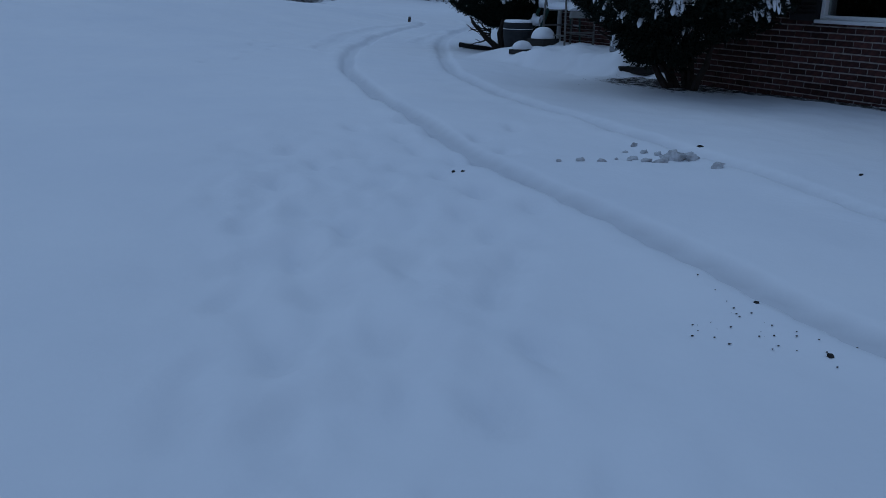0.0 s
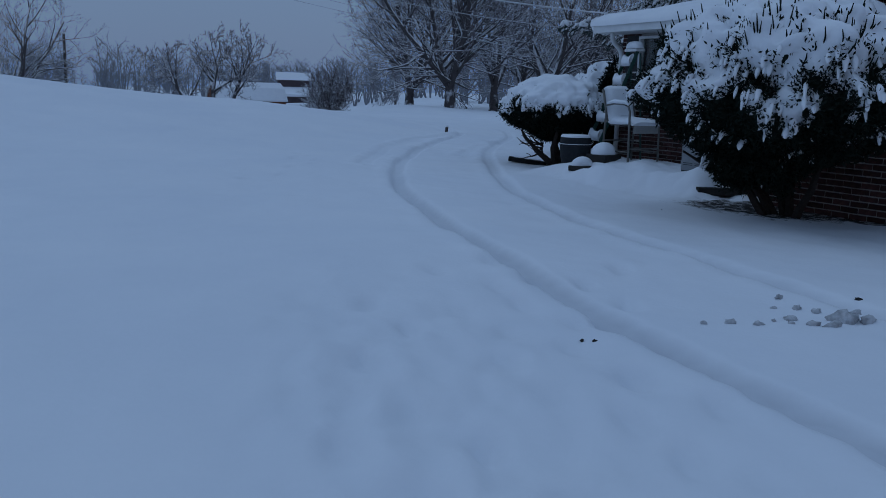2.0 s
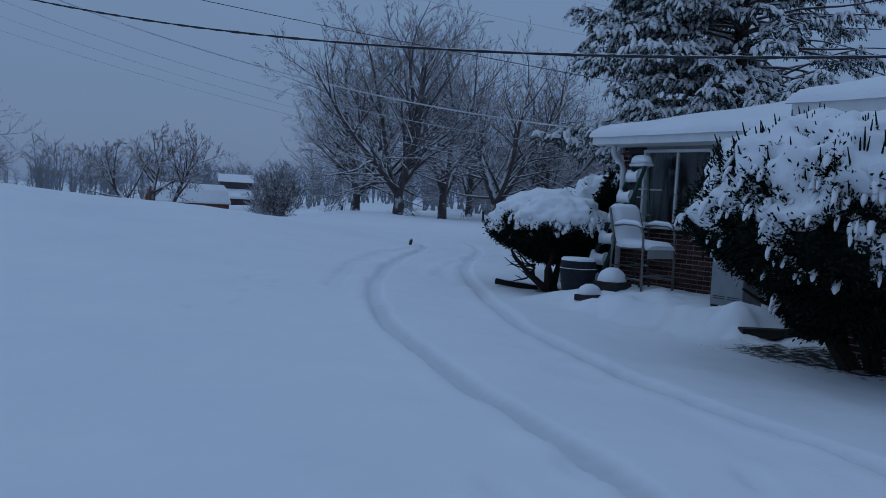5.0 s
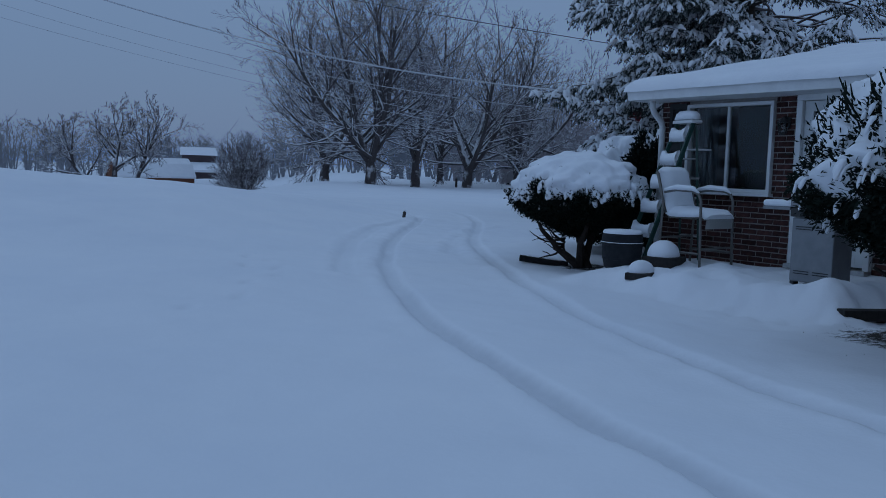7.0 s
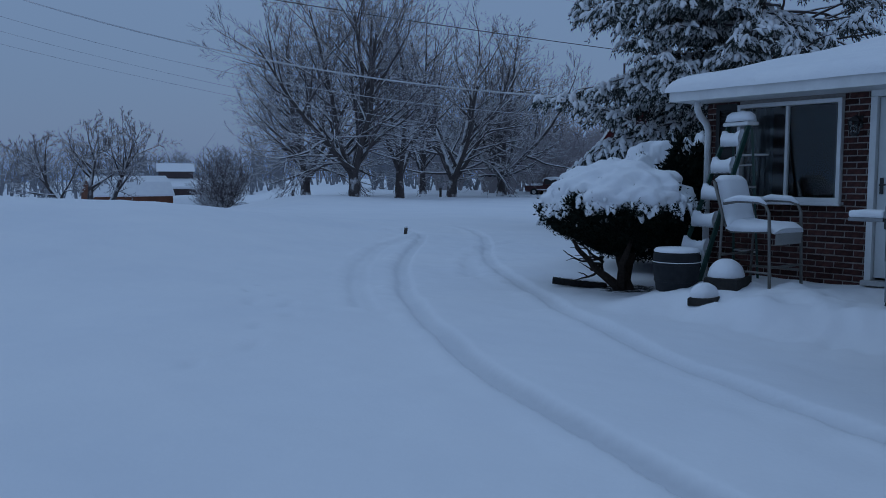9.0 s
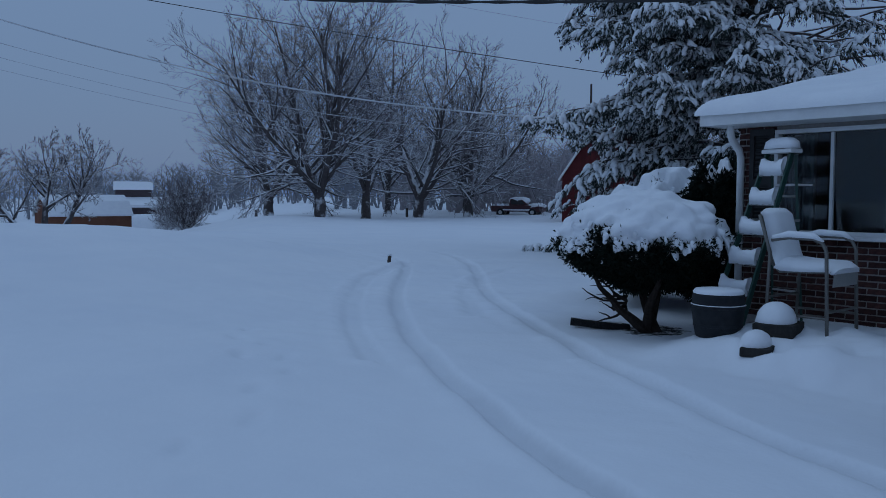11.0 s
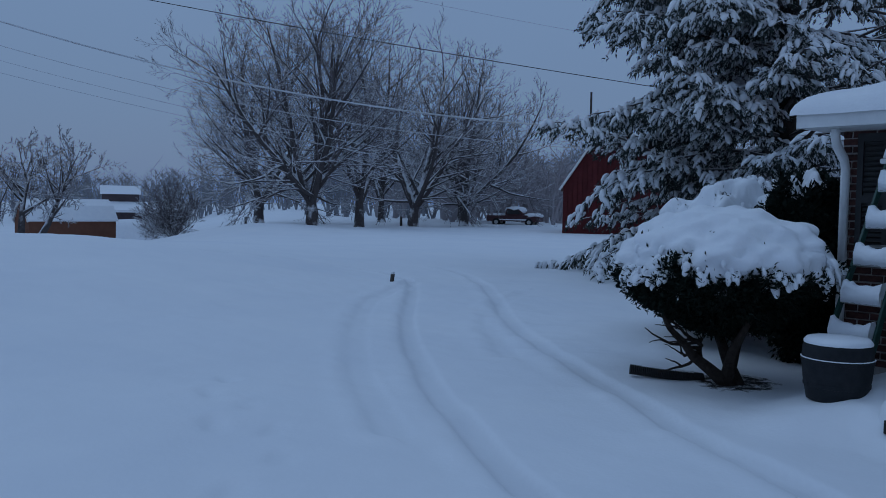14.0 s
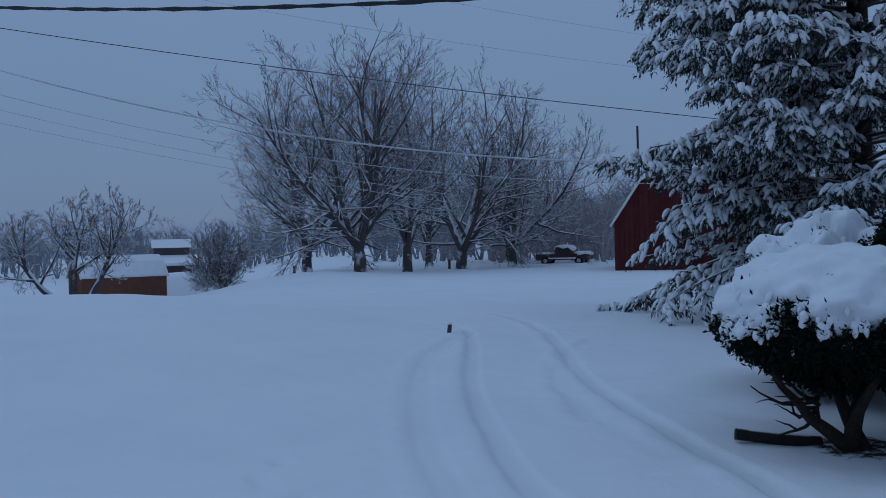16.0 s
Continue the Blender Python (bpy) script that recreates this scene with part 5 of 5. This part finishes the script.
def chair(at, turn):
    """A tall sling patio chair, its seat and back full of snow; it faces -y of its own axes."""
    top = empty("patio_chair", "tall metal sling patio chair heaped with snow", "chair", at, turn)
    top.scale = (1, 1, 0.965)
    w, d = 0.31, 0.29
    for s in (-1, 1):
        a = Acc()
        a.tube([(s * w, -d, -0.1), (s * w, -d + 0.02, 0.5), (s * w, -d + 0.03, 0.78), (s * w, -d + 0.07, 0.86), (s * w, -d + 0.15, 0.895), (s * w, 0.1, 0.90), (s * w, d - 0.02, 0.87)], 0.017, 10)
        part("front_leg_and_arm", a, FRAME, top, smooth=True)
        a = Acc()
        a.tube([(s * w, d + 0.03, -0.1), (s * w, d, 0.55), (s * (w - 0.01), d, 0.75), (s * (w - 0.02), d + 0.12, 1.12)], 0.016, 10)
        part("back_leg", a, FRAME, top, smooth=True)
        a = Acc()
        a.tube([(s * w, -d + 0.01, 0.14), (s * w, d + 0.02, 0.14)], 0.013, 8)
        part("side_stretcher", a, FRAME, top)
        a = Acc()
        a.tube([(s * (w - 0.045), -d + 0.0, 0.58), (s * (w - 0.045), d - 0.08, 0.56), (s * (w - 0.045), d, 0.64), (s * (w - 0.045), d + 0.12, 1.12)], 0.014, 8)
        part("sling_rail", a, FRAME, top, smooth=True)
        # snow on the arm
        a = Acc()
        a.tube([(s * w, -d + 0.06, 0.875), (s * w, -d + 0.15, 0.925), (s * w, 0.1, 0.935), (s * w, d - 0.03, 0.90)], [0.012, 0.032, 0.036, 0.02], 8)
        part("arm_snow", a, SNOW, top, "ridge of snow along the arm", smooth=True)
    a = Acc()
    a.tube([(-w, -d + 0.01, 0.20), (w, -d + 0.01, 0.20)], 0.013, 8)
    part("foot_rail", a, FRAME, top)
    a = Acc()
    a.tube([(-w, d + 0.01, 0.30), (w, d + 0.01, 0.30)], 0.013, 8)
    part("rear_stretcher", a, FRAME, top)

    def sheet(prof, half, thick, name, material, label, puff=0.0):
        a = Acc()
        nn, m = len(prof), 9
        vs = []
        for side in (0, 1):
            for y, z, ny, nz_ in prof:
                for k in range(m):
                    x = -half + 2 * half * k / (m - 1)
                    e = math.sqrt(max(0, 1 - (x / half) ** 4))
                    t = (thick * e + puff * e * math.sin(y * 9 + x * 5) * 0.4) if side else 0.0
                    vs.append((x, y + ny * t, z + nz_ * t))
        fs = []
        for i in range(nn - 1):
            for k in range(m - 1):
                q = i * m + k
                fs.append((q, q + 1, q + m + 1, q + m))
                q += nn * m
                fs.append((q, q + m, q + m + 1, q + 1))
        for i in range(nn - 1):
            for k in (0, m - 1):
                q = i * m + k
                fs.append((q, q + m, q + m + nn * m, q + nn * m))
        for i in (0, nn - 1):
            for k in range(m - 1):
                q = i * m + k
                fs.append((q, q + 1, q + 1 + nn * m, q + nn * m))
        a.add(vs, fs)
        part(name, a, material, top, label, smooth=True)

    seat = [(-d - 0.01, 0.44, -1, 0), (-d - 0.02, 0.55, -0.9, 0.4), (-d + 0.03, 0.58, 0, 1), (0, 0.565, 0, 1), (d - 0.1, 0.555, 0, 1), (d - 0.02, 0.60, -0.7, 0.7)]
    back = [(d - 0.03, 0.60, -0.9, 0.3), (d + 0.02, 0.75, -0.95, 0.2), (d + 0.07, 0.95, -0.95, 0.2), (d + 0.12, 1.12, -0.95, 0.25)]
    sheet(seat, w - 0.05, 0.012, "seat", SLING, "pale woven sling seat")
    sheet(back, w - 0.05, 0.012, "backrest", SLING, "pale woven sling back")
    sheet([(-d - 0.015, 0.56, -0.4, 0.6), (-d + 0.03, 0.585, 0, 1), (-0.1, 0.575, 0, 1.1), (0.05, 0.57, 0, 1.15), (d - 0.1, 0.57, 0, 1.3), (d - 0.03, 0.60, -0.7, 1)], w - 0.02, 0.10, "seat_snow", SNOW, "thick snow on the seat", 0.012)
    sheet([(d - 0.05, 0.62, -0.9, 0.3), (d - 0.0, 0.75, -0.95, 0.2), (d + 0.05, 0.95, -0.95, 0.2), (d + 0.09, 1.10, -0.9, 0.4), (d + 0.12, 1.14, -0.2, 0.7)], w - 0.03, 0.07, "back_snow", SNOW, "snow plastered on the back", 0.01)


chair((9.53, 11.50, 0.27), 0)


def stepladder(at, turn):
    """A green fibreglass stepladder; its treads face -x of its own axes."""
    top = empty("stepladder", "green fibreglass stepladder with snow on every tread", "ladder", at, turn)
    H, lean = 1.97, 0.40
    half = lambda z: 0.16 + 0.065 * (1 - z / H)
    fx = lambda z: -lean * (H - z) - 0.02
    for s in (-1, 1):
        a = Acc()
        vs = []
        for z in (-0.02, H):
            for dx, dy in ((-0.03, -0.012), (0.03, -0.012), (0.03, 0.012), (-0.03, 0.012)):
                vs.append((fx(z) + dx, s * half(z) + dy, z))
        a.add(vs, [(0, 3, 2, 1), (4, 5, 6, 7), (0, 1, 5, 4), (1, 2, 6, 5), (2, 3, 7, 6), (3, 0, 4, 7)])
        part("side_rail", a, GREEN, top, "green fibreglass rail", bevel=0.004)
        a = Acc()
        a.tube([(0.16, s * (half(0) - 0.02), -0.15), (0.03, s * (half(H) - 0.01), H - 0.05)], 0.018, 4)
        part("rear_rail", a, GREEN, top, "green rear rail")
        a = Acc()
        a.box((-0.02, s * half(1.2), 1.25), (0.30, 0.012, 0.025), Matrix.Translation((-0.05, 0, 0)))
        part("spreader", a, ALU, top)
    rng = np.random.default_rng(4)
    for k in range(6):
        z = 0.255 + 0.305 * k - 0.02
        a = Acc()
        a.box((fx(z), 0, z), (0.085, 2 * half(z) - 0.026, 0.022))
        a.box((fx(z) - 0.038, 0, z - 0.025), (0.008, 2 * half(z) - 0.026, 0.05))
        tread = part("tread", a, ALU, top, "ribbed aluminium tread")
        n = 12
        vs, fs = [], []
        for i in range(n + 1):
            y = -half(z) + 0.02 + (2 * half(z) - 0.04) * i / n
            h = 0.10 + 0.045 * (abs(i - n / 2) / (n / 2)) ** 2 + rng.normal() * 0.006
            lip = 0.03 + 0.02 * rng.random()
            vs += [(fx(z) - 0.055, y, z - lip), (fx(z) - 0.062, y, z + 0.05), (fx(z) - 0.03, y, z + h * 0.95), (fx(z) + 0.015, y, z + h), (fx(z) + 0.05, y, z + 0.05), (fx(z) + 0.045, y, z + 0.008)]
        for i in range(n):
            for j in range(6):
                q, r = i * 6 + j, i * 6 + (j + 1) % 6
                fs.append((q, r, r + 6, q + 6))
        fs += [(0, 1, 2, 3, 4, 5), tuple(range(n * 6 + 5, n * 6 - 1, -1))]
        s = Acc()
        s.add(vs, fs)
        part("tread_snow", s, SNOW, tread, "snow piled on the tread", smooth=True)
    for k in range(3):
        z = 0.5 + 0.5 * k
        a = Acc()
        x = 0.16 + (0.03 - 0.16) * (z + 0.15) / (H + 0.1)
        a.tube([(x, -half(z) + 0.03, z), (x, half(z) - 0.03, z)], 0.012, 6)
        part("rear_brace", a, ALU, top)
    a = Acc()
    a.box((0, 0, H), (0.17, 0.40, 0.045))
    cap = part("top_cap", a, WHITE, top, "pale plastic top cap", bevel=0.012)
    s = Acc()
    s.add([tuple(v) for v in np.sign(ICO_V) * np.abs(ICO_V) ** 0.7 * [0.10, 0.21, 0.12] * (ICO_V[:, 2:3] > -0.4) + [0, 0, H + 0.03]], ICO_F)
    part("cap_snow", s, SNOW, cap, "dome of snow", smooth=True)
    a = Acc()
    a.box((0.16, 0.0, 1.62), (0.20, 0.36, 0.02))
    part("paint_shelf", a, WHITE, top, "small fold-out paint shelf")


stepladder((10.04, 12.12, 0.03), -15)


def grill(at, turn):
    """A gas grill: cabinet, lid, side shelf; its narrow side faces -x of its own axes."""
    top = empty("gas_grill", "grey steel gas grill with snow on lid and shelf", "grill", at, turn)
    a = Acc()
    a.box((0, 0, 0.38), (0.38, 0.46, 0.66))
    body = part("cabinet", a, STEEL, top, "dull grey steel cabinet", bevel=0.012)
    for z in (0.62, 0.16):
        for k in range(4):
            s = Acc()
            s.box((-0.192, 0.10 if k % 2 else -0.11, z - 0.025 * (k // 2)), (0.004, 0.17, 0.010))
            part("vent_slot", s, DARK, body, "dark vent slot")
            s = Acc()
            s.box((0.0, 0.232, z - 0.025 * k), (0.2, 0.004, 0.010))
            part("vent_slot", s, DARK, body)
    a = Acc()
    n = 14
    vs = []
    for i in range(n + 1):
        t = math.pi * i / n
        for x in (-0.25, 0.25):
            vs.append((0.21 * math.cos(t) * 1.0, x * 1.0, 0.82 + 0.25 * math.sin(t)))
    a.add(vs, [(2 * i, 2 * i + 2, 2 * i + 3, 2 * i + 1) for i in range(n)] + [tuple(range(0, 2 * n + 2, 2)), tuple(range(2 * n + 1, 0, -2))])
    part("lid", a, STEEL, top, "rounded steel lid", smooth=False)
    a = Acc()
    a.box((0, 0, 0.765), (0.42, 0.50, 0.09))
    part("firebox", a, DARK, top, "black firebox", bevel=0.01)
    a = Acc()
    a.box((0, 0.43, 0.80), (0.36, 0.32, 0.035))
    shelf = part("side_shelf", a, STEEL, top, "folding side shelf", bevel=0.006)
    a = Acc()
    a.box((0, 0.43, 0.85), (0.36, 0.33, 0.07))
    part("shelf_snow", a, SNOW, shelf, "slab of snow", bevel=0.025)
    a = Acc()
    loaf(a, (0, 0, 1.07), (0.2, 0.25, 0.06), np.random.default_rng(3))
    part("lid_snow", a, SNOW, top, "snow on the lid", smooth=True)
    for x in (-0.14, 0.14):
        for y in (-0.2, 0.2):
            a = Acc()
            a.tube([(x, y - 0.02, 0.03), (x, y + 0.02, 0.03)], 0.05, 12)
            part("caster", a, DARK, top)


grill((9.32, 9.80, 0.20), 0)


def hose_pipe():
    """A ribbed drain pipe that sticks out of the snow under the round bush."""
    top = empty("drain_pipe", "black corrugated drain pipe lying half out of the snow", "pipe")
    pts, rad = [], []
    n = 90
    for i in range(n + 1):
        t = i / n
        x, y = 8.98 + 0.50 * t, 14.06 - 0.44 * t - 0.06 * math.sin(t * 3)
        pts.append((x, y, 0.085 - 0.075 * t))
        rad.append(0.045 + (0.006 if i % 2 else -0.004))
    a = Acc()
    a.tube(pts, rad, 12)
    part("pipe", a, RUBBER, top)
    a = Acc()
    a.tube([(p[0], p[1], p[2] + 0.04) for p in pts[12:80:4]], 0.016, 6)
    part("pipe_snow", a, SNOW, top, "thin streak of snow", smooth=True)


hose_pipe()

# a loose board on edge by the yew
a = Acc()
a.box((0, 0, 0.05), (1.1, 0.14, 0.10))
ob = thing("board", a, BOARD, "dark wet timber board lying beside the yew", "board", bevel=0.008)
ob.matrix_world = pose(9.0, 8.85, zed(9.0, 8.85) - 0.02, 0, 0, -31)

# the small stake by the bend of the drive
stake = empty("drive_marker", "small dark broken marker post capped with snow", "marker", (12.08, 21.58, zed(12.08, 21.58)), 20)
a = Acc()
a.box((0, 0, 0.05), (0.07, 0.05, 0.19), Matrix.Rotation(radians(12), 4, "Y"))
part("post", a, POLE, stake, bevel=0.006)
a = Acc()
a.add([tuple(v) for v in ICO1_V * [0.055, 0.04, 0.04] + [0.03, 0, 0.15]], ICO1_F)
part("snow_cap", a, SNOW, stake, smooth=True)

# kicked-up lumps of snow and stones by the wheel track
rng = np.random.default_rng(13)
spots = [(5.31, 4.68, 0.03), (4.67, 4.33, 0.13), (4.76, 4.25, 0.08), (2.49, 1.54, 0.02), (4.63, 3.91, 0.07), (4.82, 4.92, 0.05), (4.45, 4.54, 0.06), (4.72, 4.70, 0.045), (4.75, 4.58, 0.05), (4.39, 4.34, 0.055), (4.47, 4.26, 0.06), (4.09, 4.48, 0.045), (2.98, 4.69, 0.02), (3.02, 4.64, 0.018), (5.5, 3.4, 0.025), (3.99, 4.59, 0.05), (3.85, 4.66, 0.035), (4.3, 4.42, 0.03), (4.94, 4.45, 0.05), (4.6, 4.78, 0.03), (2.70, 2.01, 0.016), (4.25, 4.5, 0.025)]
for i, (x, y, s) in enumerate(spots):
    s *= 0.55
    v = ICO_V * (1 + 0.25 * rng.normal(size=(len(ICO_V), 1))) * [s * rng.uniform(1, 1.6), s * rng.uniform(0.8, 1.2), s * 0.75]
    a = Acc()
    a.add([tuple(q) for q in v + [x, y, zed(x, y) + s * 0.2]], ICO_F)
    if i in (0, 3, 12, 13, 14, 20):
        thing("stone", a, BOARD, "dark gravel stone thrown up onto the snow", "stone", "stones")
    else:
        thing("snow_lump", a, DIRTY, "broken lump of packed snow beside the wheel track", "snow lump", "snow lumps", smooth=True)
a = Acc()
for _ in range(70):
    x, y = (rng.normal(2.52, 0.13), rng.normal(1.8, 0.22)) if rng.random() < 0.5 else (rng.normal(8.1, 0.5), rng.normal(8.4, 0.45))
    if x > 8.45 and y < 8.2:
        continue
    s = rng.uniform(0.0012, 0.0045)
    a.add([tuple(q) for q in ICO1_V * [s * 1.5, s, s * 0.7] + [x, y, zed(x, y) + 0.004]], ICO1_F)
thing("gravel_crumbs", a, BOARD, "scattered dark crumbs of gravel and bark on the snow", "gravel", kind="stuff")

# bricks last
bricks(wall_near, WALL_N, 3.2, CORNER, 0.02, 2.33, [W2], lambda y, z: 4.5 < y < 7.2 and 0.08 < z < 1.0, 1)
bricks(wall_back, WALL_B, CORNER, END, 0.2, 2.33, [W1, D1], lambda y, z: y > 10.7, 2)
